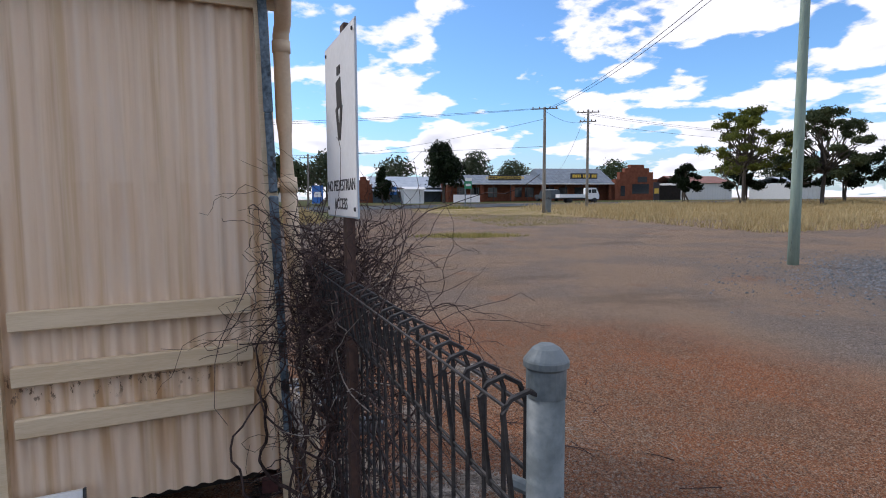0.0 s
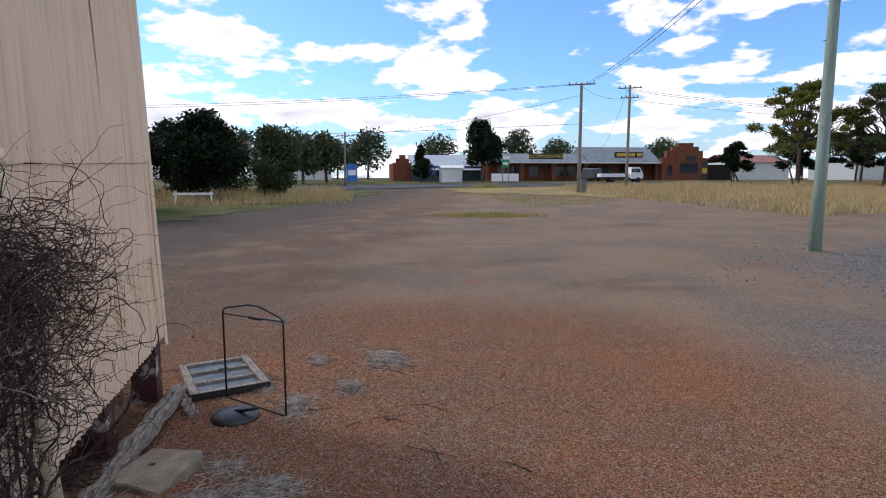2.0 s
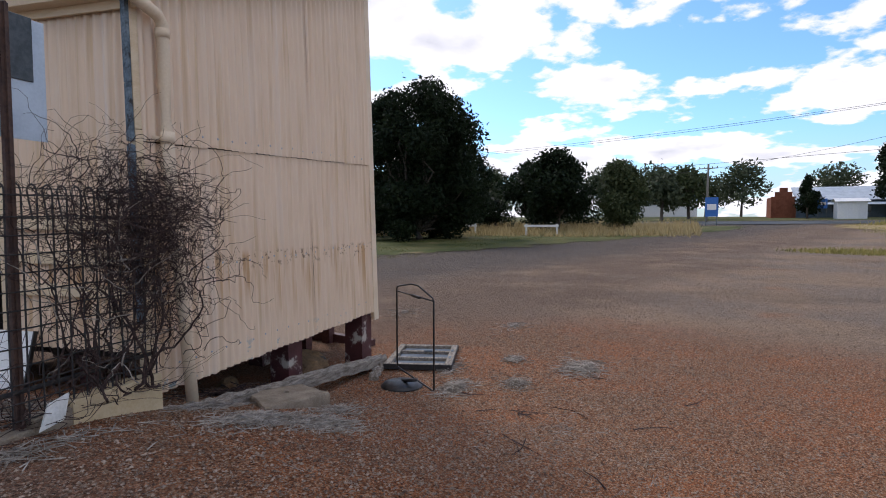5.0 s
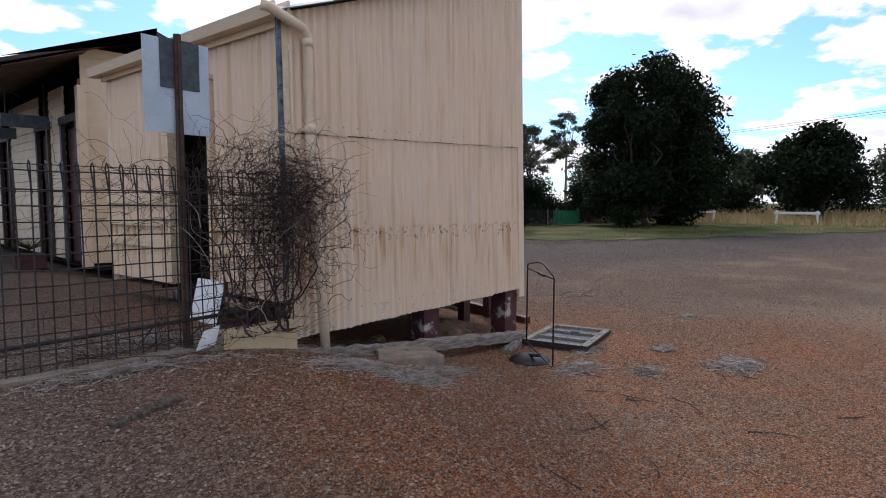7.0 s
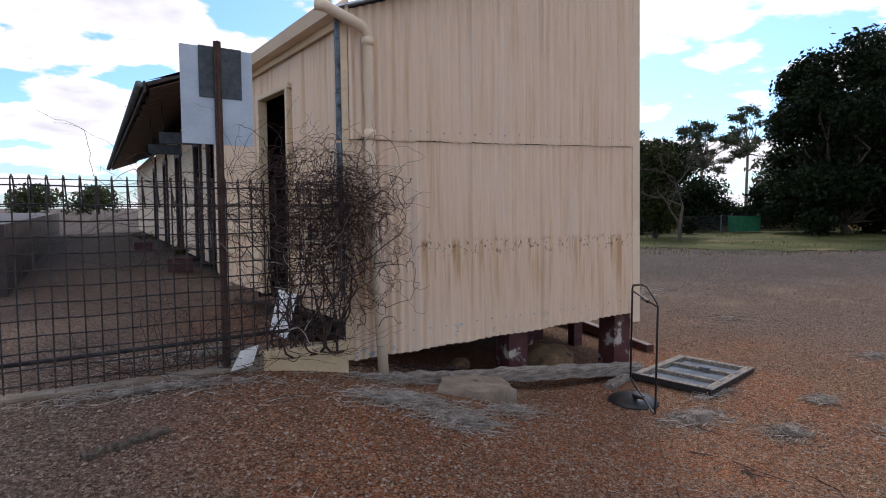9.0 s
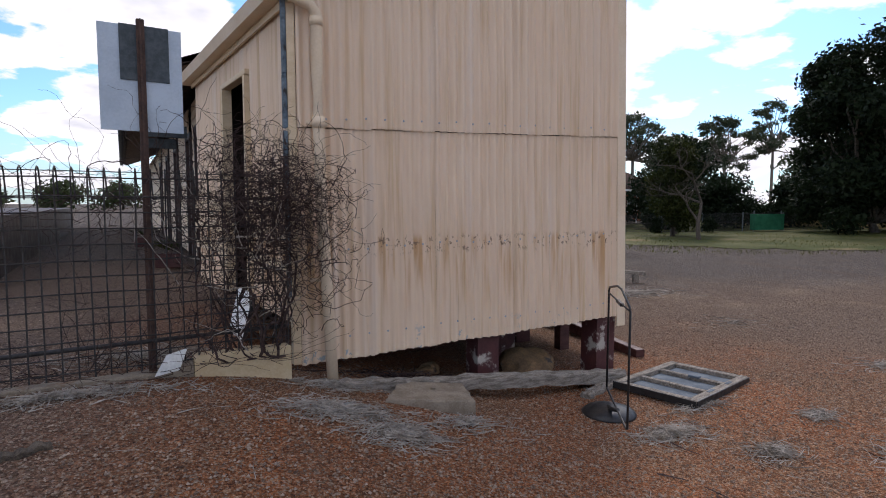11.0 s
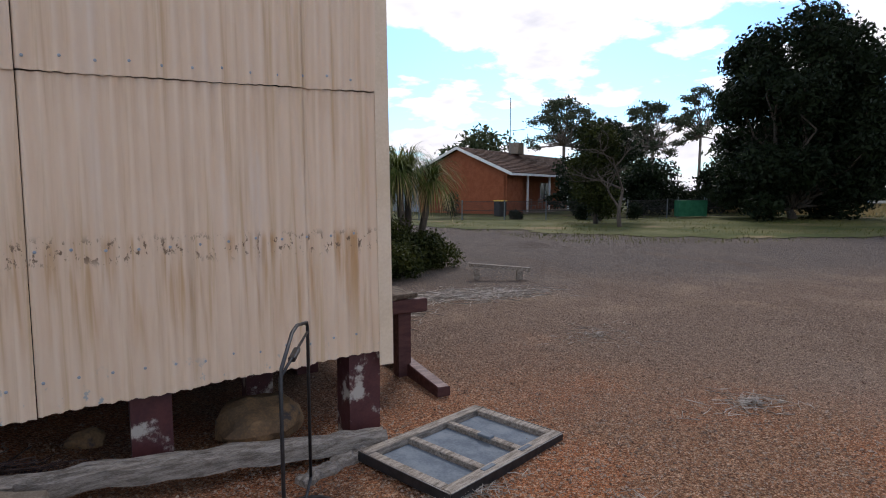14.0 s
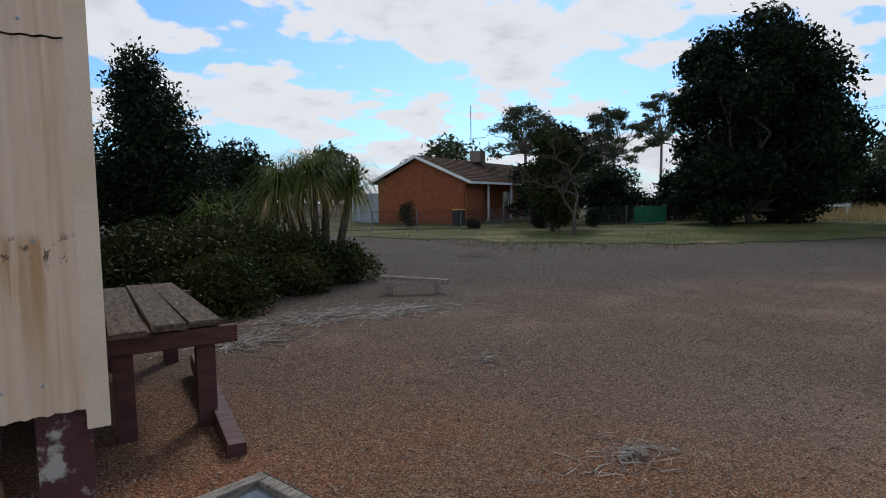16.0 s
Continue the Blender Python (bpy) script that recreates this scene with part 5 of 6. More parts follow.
def sticks(name, label, cx, cy, rx, ry, count, ln, rad, mat, seed, hgt=0.04, category="straw"):
    """A scatter of dry stalks and twigs on the ground."""
    rng = random.Random(seed)
    g = Geo()
    for _ in range(count):
        a, r = rng.uniform(0, 6.283), abs(rng.gauss(0, 0.5))
        x, y = cx + rx * r * math.cos(a), cy + ry * r * math.sin(a)
        t, l = rng.uniform(0, 6.283), ln * rng.uniform(0.4, 1.2)
        z = H(x, y) + rng.uniform(0.003, hgt) * max(0.15, 1 - r)
        dx, dy = l / 2 * math.cos(t), l / 2 * math.sin(t)
        b = rng.uniform(-0.25, 0.25) * l
        z0, z1 = max(z + rng.uniform(-0.01, 0.01), H(x - dx, y - dy) + 0.002), max(z + rng.uniform(-0.01, 0.015), H(x + dx, y + dy) + 0.002)
        g.tube([(x - dx, y - dy, z0), (x - dy * b * 3, y + dx * b * 3, z + 0.004), (x + dx, y + dy, z1)], rad * rng.uniform(0.6, 1.4), 3, rad * 0.4, caps=False)
    return tagged(g.make(name, mat), label, category, kind="stuff")


HEAPS = ((0.06, -0.92, 0.42, 0.26, 620), (0.34, -1.24, 0.34, 0.24, 420), (2.36, -1.32, 0.42, 0.20, 420), (2.74, -1.85, 0.26, 0.16, 200), (3.60, -2.34, 0.50, 0.30, 620), (3.68, -1.55, 0.24, 0.16, 140), (2.95, -1.0, 0.5, 0.12, 120), (0.9, -0.95, 0.5, 0.22, 160), (5.8, 4.2, 1.5, 0.6, 1100), (6.9, 3.9, 0.8, 0.5, 520), (4.5, 3.3, 0.7, 0.5, 320), (-1.4, -0.55, 0.9, 0.16, 360), (0.2, -0.38, 0.45, 0.14, 200), (-1.0, 0.25, 0.9, 0.4, 420), (5.7, -0.95, 0.45, 0.3, 130), (6.2, 1.2, 0.9, 0.6, 120))
for i, (x, y, rx, ry, n) in enumerate(HEAPS):
    sticks("dry_stalks", "heap of bleached grey dry stalks on the dirt", x, y, rx, ry, n, 0.17 if y < 3 else 0.3, 0.0034 if y < 3 else 0.006, STRAW, 20 + i)
sticks("scattered_twigs", "thin dry twigs scattered over the yard", 1.5, -2.6, 3.5, 1.7, 150, 0.16, 0.0024, STRAW, 50, 0.008)
sticks("scattered_twigs", "dark broken sticks lying on the dirt", 1.8, -2.2, 2.2, 1.2, 16, 0.32, 0.006, VINE, 51, 0.012)
sticks("litter_under_shed", "dry vine litter under the shed floor", 0.9, 0.05, 0.9, 0.16, 110, 0.35, 0.004, VINE, 52, 0.09)


def pebbles(name, label, pts, mat, seed):
    """Loose stones, each a small lopsided octahedron, one object of stuff."""
    rng = np.random.default_rng(seed)
    x, y, s = pts
    n = len(x)
    z = height(x, y)
    unit = np.array([(1, 0, 0), (0, 1, 0), (-1, 0, 0), (0, -1, 0), (0, 0, 0.75), (0, 0, -0.5)])
    v = unit[None] * (s[:, None, None] * rng.uniform(0.6, 1.3, (n, 6, 1)))
    a = rng.uniform(0, 6.283, n)
    c, sn = np.cos(a)[:, None], np.sin(a)[:, None]
    vx, vy = v[:, :, 0] * c - v[:, :, 1] * sn, v[:, :, 0] * sn + v[:, :, 1] * c
    vv = np.stack([vx + x[:, None], vy + y[:, None], v[:, :, 2] + z[:, None] + s[:, None] * 0.2], 2)
    tri = np.array([(0, 1, 4), (1, 2, 4), (2, 3, 4), (3, 0, 4), (1, 0, 5), (2, 1, 5), (3, 2, 5), (0, 3, 5)])
    f = (tri[None] + 6 * np.arange(n)[:, None, None]).reshape(-1, 3)
    return tagged(mesh(name, vv.reshape(-1, 3).tolist(), f.tolist(), mat), label, "gravel", kind="stuff")


rngp = np.random.default_rng(5)
n = 90000
px, py = rngp.normal(0.8, 3.4, n), rngp.normal(-2.2, 2.0, n)
ok = ~((px > 0.0) & (py > 0.6) & (px < 3.0)) & (py < 4)
pebbles("gravel", "loose pale gravel on the red dirt", (px[ok], py[ok], 0.0035 + 0.010 * rngp.random(ok.sum()) ** 3), PEBBLE, 6)
n = 26000
px, py = rngp.normal(9.0, 3.6, n), rngp.normal(-1.5, 4.0, n)
pebbles("gravel", "coarse pale gravel scattered over the yard", (px, py, 0.006 + 0.012 * rngp.random(n) ** 3), PEBBLE, 7)
n = 9000
px, py = rngp.normal(6.6, 2.2, n), rngp.normal(-17.5, 2.6, n)
pebbles("blue_metal", "dark blue-grey crushed stone spilled beside the pole", (px, py, 0.02 + 0.03 * rngp.random(n) ** 2), BLUEMETAL, 8)
n = 6000
px, py = rngp.normal(-2.6, 1.0, n), rngp.normal(-2.4, 1.2, n)
pebbles("gravel", "grey gravel near the gate", (px, py, 0.004 + 0.008 * rngp.random(n) ** 2), PEBBLE, 9)


def heap(name, at, r, h, mat, label, category):
    rng = np.random.default_rng(2)
    vs, fs = [(at[0], at[1], H(*at) + h)], []
    m, rings = 28, 5
    for j in range(1, rings + 1):
        for k in range(m):
            a = 2 * math.pi * k / m
            rr = r * j / rings * (1 + 0.15 * math.sin(3 * a + j))
            x, y = at[0] + rr * math.cos(a), at[1] + rr * math.sin(a)
            vs.append((x, y, H(x, y) - 0.02 + h * (1 - (j / rings) ** 1.5) * rng.uniform(0.75, 1.15)))
    fs += [(0, 1 + k, 1 + (k + 1) % m) for k in range(m)]
    for j in range(rings - 1):
        for k in range(m):
            a, b = 1 + j * m + k, 1 + j * m + (k + 1) % m
            fs.append((a, a + m, b + m, b))
    tagged(mesh(name, vs, fs, mat, smooth=True), label, category)


heap("dirt_heap", (12.4, 9.9), 0.75, 0.13, DIRT, "small heap of red dirt on the track", "heap")
heap("dirt_heap", (10.2, -14.9), 0.65, 0.10, DIRT, "red dirt heaped round the foot of the pole", "heap")


# ---- poles and wires ----
def pole(at, top, r, mat, label, arms=(), lean_x=0.0, seed=0):
    z = H(*at)
    root = empty("power_pole", (*at, z), label, "pole")
    g = Geo()
    h = top - z
    g.tube([(lean_x * h * t, lean_x * 0.5 * h * t, h * t - (0.3 if t == 0 else 0)) for t in (0, 0.25, 0.5, 0.75, 1)], r, 14, r * 0.72)
    g.make("shaft", mat, root, smooth=True)
    for za, ln, ang in arms:
        g = Geo()
        g.box((lean_x * h, lean_x * 0.5 * h, h - za), (ln, 0.10, 0.10), ang)
        g.make("crossarm", GREYPOLE, root)
        g = Geo()
        for s in (-0.45, -0.2, 0.2, 0.45):
            c, sn = math.cos(radians(ang)), math.sin(radians(ang))
            g.lathe((lean_x * h + s * ln * c, lean_x * 0.5 * h + s * ln * sn, h - za + 0.05), [(0.03, 0), (0.06, 0.05), (0.05, 0.14), (0.02, 0.17)], 8)
        tagged(g.make("insulators", GREYWOOD, root), kind="stuff")
    return root


near = pole((10.2, -14.9), 10.0, 0.16, GREENPOLE, "tall green-treated timber power pole on the gravel")
g = Geo()
for k in range(9):
    z = 0.9 + 0.95 * k
    g = Geo()
    g.tube([(-0.19 * math.cos(k * 2.1), -0.19 * math.sin(k * 2.1), z), (0.0, 0, z)], 0.012, 5)
    g.make("step_bolt", GALV, near)
pole((46.1, -24.9), 10.1, 0.17, GREYPOLE, "grey timber power pole with a crossarm", [(0.15, 2.4, 62)])
pole((54.0, -34.2), 11.4, 0.17, GREYPOLE, "grey timber power pole with crossarms", [(0.3, 2.4, 62), (1.3, 1.8, 62)])
pole((72, -5.0), 7.4, 0.15, GREYPOLE, "leaning timber street pole with a lamp arm", [(0.5, 2.2, 70)], -0.03)
pole((47, -84), 9.0, 0.15, GREYPOLE, "grey timber power pole beyond the verge", [(0.3, 2.0, 40)])
pole((86, 8.0), 7.0, 0.14, GREYPOLE, "grey timber power pole along the side road", [(0.3, 1.8, 70)])


def wire(a, b, sag, label="sagging overhead power line"):
    cu = Geo()
    a, b = Vector(a), Vector(b)
    cu.tube([a + (b - a) * t - Vector((0, 0, 4 * sag * t * (1 - t))) for t in np.linspace(0, 1, 25)], 0.017, 3)
    tagged(cu.make("power_line", WIRE), label, "cable", "overhead lines")


wire((46.5, -24.2, 10.0), (69.5, 46, 9.2), 0.9)
wire((45.7, -25.6, 10.0), (68.3, 46, 9.0), 1.1)
wire((46.3, -24.8, 9.0), (71.8, -5, 6.8), 0.5)
wire((46.1, -24.9, 9.8), (54.0, -34.2, 10.2), 0.6)
wire((54.0, -34.2, 11.0), (47, -84, 8.7), 1.0)
wire((54.5, -33.6, 11.0), (47.5, -84, 8.7), 1.1)
wire((54.0, -34.2, 9.9), (47, -84, 7.9), 0.9)
wire((54.2, -34.0, 10.9), (86, -47, 5.5), 1.0)
wire((46.0, -24.9, 9.9), (10.2, -14.9, 9.8), 0.7)
wire((46.3, -25.2, 9.9), (10.4, -15.1, 9.6), 0.7)
wire((72, -5, 7.0), (86, 8, 6.6), 0.3)
wire((46.2, -24.8, 6.5), (69.5, 46, 6.2), 0.7)


# ---- the brick house ----
def build_house():
    R = Vector((24.9, 28.2, 0))
    gx, gy = Vector((-0.42, 0.91, 0)).normalized(), Vector((0.91, 0.42, 0)).normalized()
    z0 = H(26, 31)
    base = empty("house", (0, 0, 0), "orange brick house with a brown tiled roof and verandah", "house")
    W, LEN, E, A = 8.2, 17.0, 2.42, 4.25

    def P(u, v, z):
        """u along the gable, v along the long side."""
        q = R + gx * u + gy * v
        return (q.x, q.y, z)
    g = Geo()
    poly = [P(0.2, 0, 0), P(W - 0.4, 0, 0)]
    a, b = Vector(P(0.3, 0, 0)), Vector(P(W - 0.5, 0, 0))
    wall = [(a.x, a.y, z0 - 0.3), (b.x, b.y, z0 - 0.3), (b.x, b.y, E), P(W / 2, 0, A - 0.12), (a.x, a.y, E)]
    k = gy * 0.22
    back = [tuple(Vector(p) + k) for p in wall]
    g.add(wall + back, [(0, 1, 2, 3, 4), (9, 8, 7, 6, 5)] + [(i, i + 5, (i + 1) % 5 + 5, (i + 1) % 5) for i in range(5)])
    g.make("gable_wall", HOUSE_BRICK, base)
    g = Geo()
    ang = math.degrees(math.atan2(gy.y, gy.x))
    for v0, v1 in ((0, 2.3),):
        c = Vector(P(0.3, (v0 + v1) / 2, 0))
        g.box((c.x, c.y, (E + z0) / 2), (v1 - v0, 0.2, E - z0 + 0.3), ang)
    c = Vector(P(2.0, LEN / 2, 0))
    g.box((c.x, c.y, (E + z0) / 2), (LEN - 0.5, 0.2, E - z0 + 0.3), ang)
    c = Vector(P(1.15, 2.3, 0))
    g.box((c.x, c.y, (E + z0) / 2), (0.2, 1.9, E - z0 + 0.3), ang)
    g.make("wall", HOUSE_BRICK, base)
    for v, w, h in ((4.2, 1.5, 1.5), (9.5, 1.8, 1.3), (13.2, 1.5, 1.3)):
        g = Geo()
        c = Vector(P(1.88, v, 0))
        g.box((c.x, c.y, 1.15), (w, 0.05, h), ang)
        g.make("window", GLASS, base)
    g = Geo()
    for v, w, h in ((4.2, 1.5, 1.5), (9.5, 1.8, 1.3), (13.2, 1.5, 1.3)):
        for s in (-w / 2, 0, w / 2):
            c = Vector(P(1.85, v + s, 0))
            g.box((c.x, c.y, 1.15), (0.07, 0.06, h), ang)
    g.make("window_frame", WHITE, base)
    # roof with courses of tiles
    for side in (0, 1):
        for j in range(15):
            f0, f1 = j / 15, (j + 1.08) / 15
            uu = (lambda f: -0.35 + (W / 2 + 0.35) * f) if side == 0 else (lambda f: W + 0.35 - (W / 2 + 0.35) * f)
            zz = lambda f: E - 0.05 + (A - E + 0.05) * min(1, f)
            g = Geo()
            n = 57
            vs = []
            for i in range(n + 1):
                v = -0.35 + (LEN + 0.7) * i / n
                dz = 0.025 * (i % 2)
                vs += [P(uu(f0), v, zz(f0) + 0.06 + dz), P(uu(min(1, f1)), v, zz(f1) + 0.02 + dz), P(uu(f0), v, zz(f0) + 0.01)]
            fs = []
            for i in range(n):
                k3 = 3 * i
                fs += [(k3, k3 + 3, k3 + 4, k3 + 1), (k3 + 2, k3 + 5, k3 + 3, k3)]
            g.add(vs, fs)
            g.make("tile_course", TILE, base)
    g = Geo()
    g.quad(P(-0.35, -0.37, E - 0.22), P(W / 2, -0.37, A - 0.17), P(W / 2, -0.37, A + 0.03), P(-0.35, -0.37, E - 0.02), 0.04)
    g.quad(P(W / 2, -0.37, A - 0.17), P(W + 0.35, -0.37, E - 0.22), P(W + 0.35, -0.37, E - 0.02), P(W / 2, -0.37, A + 0.03), 0.04)
    g.quad(P(-0.37, -0.35, E - 0.2), P(-0.37, LEN + 0.35, E - 0.2), P(-0.37, LEN + 0.35, E - 0.04), P(-0.37, -0.35, E - 0.04), 0.04)
    g.make("barge_board", WHITE, base)
    for v in (2.6, 6.2, 9.8, 13.4, 16.8):
        g = Geo()
        c = Vector(P(-0.05, v, 0))
        g.box((c.x, c.y, (E + z0) / 2 - 0.1), (0.12, 0.12, E - z0), ang)
        g.make("verandah_post", WHITE, base)
    g = Geo()
    c = Vector(P(0.9, LEN / 2 + 1.2, 0))
    g.box((c.x, c.y, z0 + 0.05), (LEN - 2.4, 2.2, 0.22), ang)
    g.make("verandah_floor", CONCRETE, base)
    g = Geo()
    c = Vector(P(W + 1.2, 0.6, 0))
    g.box((c.x, c.y, z0 + 1.1), (0.25, 2.6, 2.2), ang)
    g.make("garage_door", SIGN_BACK, base)
    g = Geo()
    c = Vector(P(3.6, 7.6, A + 0.35))
    g.box(c, (0.9, 0.9, 0.9), ang)
    g.make("chimney", CONCRETE, base)
    g = Geo()
    c = Vector(P(3.4, 6.2, A))
    g.tube([(c.x, c.y, A - 0.5), (c.x, c.y, A + 4.2)], 0.03, 5)
    g.tube([(c.x - 0.2, c.y, A + 1.6), (c.x + 1.2, c.y - 0.3, A + 1.8)], 0.02, 4)
    g.make("aerial", GALV, base)


build_house()
# two chairs on the verandah
for px_, py_ in ((27.9, 29.6), (29.6, 30.4)):
    root = empty("garden_chair", (px_, py_, H(26, 31) + 0.16), "pale garden chair on the verandah", "chair", "verandah chairs")
    for x, y in ((-0.22, -0.22), (0.22, -0.22), (-0.22, 0.22), (0.22, 0.22)):
        g = Geo()
        g.tube([(x, y, 0), (x, y, 0.42 if y < 0 else 0.9)], 0.02, 6)
        g.make("leg", PALEBARK, root)
    g = Geo()
    g.box((0, 0, 0.43), (0.5, 0.5, 0.04))
    g.make("seat", PALEBARK, root)
    for z in (0.6, 0.72, 0.84):
        g = Geo()
        g.box((0, 0.22, z), (0.46, 0.03, 0.06))
        g.make("slat", PALEBARK, root)


def build_yard_fence():
    root = empty("yard_fence", (0, 0, 0), "low chain-link fence on steel posts round the house yard", "fence")
    a, b = Vector((9.5, 27.3, 0)), Vector((40, 14.0, 0))
    n = 15
    mesh_g = Geo()
    for i in range(n):
        p = a + (b - a) * i / (n - 1)
        z = H(p.x, p.y)
        g = Geo()
        g.tube([(p.x, p.y, z - 0.1), (p.x, p.y, z + 1.12)], 0.035, 8)
        g.make("post", GALV, root)
    for h in (0.08, 0.55, 1.05):
        mesh_g.tube([(p.x, p.y, H(p.x, p.y) + h) for p in (a + (b - a) * t for t in np.linspace(0, 1, 30))], 0.012, 4)
    m = 380
    for i in range(m):
        p, q = a + (b - a) * (i / m), a + (b - a) * min(1, (i + 9) / m)
        for s in (0, 1):
            u, v = (p, q) if s == 0 else (q, p)
            mesh_g.tube([(u.x, u.y, H(u.x, u.y) + 0.06), (v.x, v.y, H(v.x, v.y) + 1.03)], 0.005, 3, caps=False)
    mesh_g.make("chain_link", WIRE, root)


build_yard_fence()


def build_green_screen():
    z = H(30.3, 18.2)
    root = empty("green_screen", (30.2, 18.0, z), "green shade cloth screen tied to the yard fence", "screen")
    g = Geo()
    g.box((0, 0, 0.55), (1.7, 0.5, 0.9), -23, chip=0.03)
    g.make("cloth", GREENBIN, root)
    for s in (-0.8, 0.8):
        g = Geo()
        g.tube([(s * 0.92, -s * 0.39, 0), (s * 0.92, -s * 0.39, 1.2)], 0.03, 6)
        g.make("post", GALV, root)


build_green_screen()
for i, (x, y, t, w) in enumerate(((19.3, 26.4, 1.3, 1.6), (24.5, 20.8, 0.55, 1.3), (21.5, 23.0, 0.1, 1.2), (26.8, 19.2, 0.6, 1.2))):
    tree("yard_shrub", x, y, t, w, "small dark shrub in the house yard", LEAF_DARK, 120 + i, 0.0, 7, 900, 0.08, 0.03, category="shrub", group="yard shrubs")
root = empty("wheelie_bin", (23.0, 26.6, H(23, 26.6)), "dark wheelie bin with a yellow lid in the yard", "bin")
g = Geo()
g.box((0, 0, 0.5), (0.55, 0.6, 0.95))
g.make("body", RUBBER, root)
g = Geo()
g.box((0, 0, 1.01), (0.6, 0.66, 0.06))
g.make("lid", YELLOW, root)


def build_barrier(x, y, turn, ln=2.2):
    z = H(x, y)
    root = empty("white_barrier", pose(x, y, z, 0, 0, turn), "low white painted timber barrier on the grass", "barrier", "white barriers")
    for s in (-ln / 2, ln / 2):
        g = Geo()
        g.box((s, 0, 0.4), (0.12, 0.12, 0.9))
        g.make("post", WHITE, root)
    g = Geo()
    g.box((0, 0.07, 0.70), (ln + 0.3, 0.05, 0.16))
    g.make("rail", WHITE, root)


for x, y, a in ((38.5, 6.6, 96), (40.5, 13.6, 100), (41, 17.5, 100), (46, 20, 100)):
    build_barrier(x, y, a)


# ---- across the main road ----
def build_pub():
    ang = math.degrees(math.atan2(-0.994, -0.11))
    O = Vector((89.5, -29.0, 0))
    U, D = Vector((-0.11, -0.994, 0)), Vector((0.994, -0.11, 0))
    z0 = H(89, -45)
    root = empty("pub", (0, 0, 0), "long low brick pub with a blue-grey iron roof", "building")

    def P(u, d, z):
        q = O + U * u + D * d
        return (q.x, q.y, z)

    def bx(g, u0, u1, d0, d1, za, zb):
        c = O + U * ((u0 + u1) / 2) + D * ((d0 + d1) / 2)
        g.box((c.x, c.y, (za + zb) / 2), (u1 - u0, d1 - d0, zb - za), ang)
    g = Geo()
    bx(g, 0, 30, 2.4, 9, z0 - 0.5, 4.3)
    for u in (0.3, 6.0, 11.5, 17.0, 29.6):
        bx(g, u - 0.3, u + 0.3, 0.1, 0.7, z0 - 0.5, 4.2)
    g.make("wall", BRICK, root)
    for u in (3, 5.5, 8.5, 13, 15.2, 19, 21.5, 24.5, 27):
        g = Geo()
        bx(g, u - 0.8, u + 0.8, 2.33, 2.42, z0 + 0.7, z0 + 2.4)
        g.make("window", GLASS, root)
    for u0, u1, ridge in ((-0.3, 17.6, 5.9), (17.4, 30.2, 7.1)):
        g = Geo()
        g.quad(P(u0, -0.3, 4.25), P(u1, -0.3, 4.25), P(u1, 6.2, ridge), P(u0, 6.2, ridge), 0.12)
        g.quad(P(u1, 6.2, ridge), P(u1, 12, 4.25), P(u0, 12, 4.25), P(u0, 6.2, ridge), 0.12)
        g.make("roof", SLATE, root)
        g = Geo()
        for i in range(int((u1 - u0) / 0.8)):
            u = u0 + 0.8 * i + 0.2
            g.tube([P(u, -0.3, 4.30), P(u, 6.2, ridge + 0.05)], 0.03, 4)
        tagged(g.make("roof_ribs", SLATE, root), kind="stuff")
    g = Geo()
    g.quad(P(17.3, 6.2, 7.1), P(17.3, 12, 4.25), P(17.3, 0.6, 4.4), P(17.3, 3.0, 5.6), 0.1)
    g.make("gable", SLATE, root)
    g = Geo()
    bx(g, -0.3, 30.2, -0.4, -0.3, 4.05, 4.28)
    g.make("gutter", OFFWHITE, root)
    g = Geo()
    for u in (2, 5, 8, 11, 14, 18, 21, 24, 27):
        c = O + U * u + D * 0
        g.tube([P(u, -0.1, z0), P(u, -0.1, 4.2)], 0.07, 6)
    tagged(g.make("verandah_posts", DARKROOF, root), kind="stuff")
    # stepped parapet front
    g = Geo()
    for u0, u1, zt in ((30, 38, 5.0), (30.8, 37.2, 6.2), (31.8, 36.4, 6.9), (32.8, 35.4, 7.5)):
        bx(g, u0, u1, -0.6 - 0.02 * zt, 0.2 + 0.02 * zt, z0 - 0.5, zt)
    bx(g, 30, 38, 0.2, 9, z0 - 0.5, 4.8)
    g.make("parapet", BRICK, root)
    g = Geo()
    bx(g, 33.2, 36.4, -0.80, -0.72, z0 + 1.2, z0 + 2.9)
    bx(g, 31.0, 31.8, -0.80, -0.72, z0 + 0.8, z0 + 2.6)
    g.make("parapet_window", GLASS, root)
    g = Geo()
    bx(g, 34.2, 36.0, -0.82, -0.74, z0 + 3.2, z0 + 4.2)
    g.make("black_sign", INK, root)
    g = Geo()
    bx(g, 38.2, 43.5, 0.5, 8, z0 - 0.3, 3.9)
    g.make("black_shed", VOID, root)
    for u0, u1, za, zb in ((7.2, 13.0, 4.75, 5.65), (22.0, 27.0, 5.05, 6.0)):
        g = Geo()
        bx(g, u0, u1, 0.2, 0.35, za, zb)
        g.make("sign_board", INK, root)
    c = Vector(P(10.1, 0.16, 5.2))
    text_mesh("ACCOMMODATION", 0.74, YELLOW, root, Matrix.Translation(c) @ Euler((radians(90), 0, radians(ang))).to_matrix().to_4x4(), 0.02)
    g = Geo()
    for i, w in enumerate((0.34,) * 5 + (0,) + (0.34,) * 4 + (0,) + (0.34,) * 3):
        if w:
            bx(g, 22.35 + i * 0.325, 22.35 + i * 0.325 + 0.24, 0.14, 0.2, 5.27, 5.78)
    g.make("sign_bars", YELLOW, root)


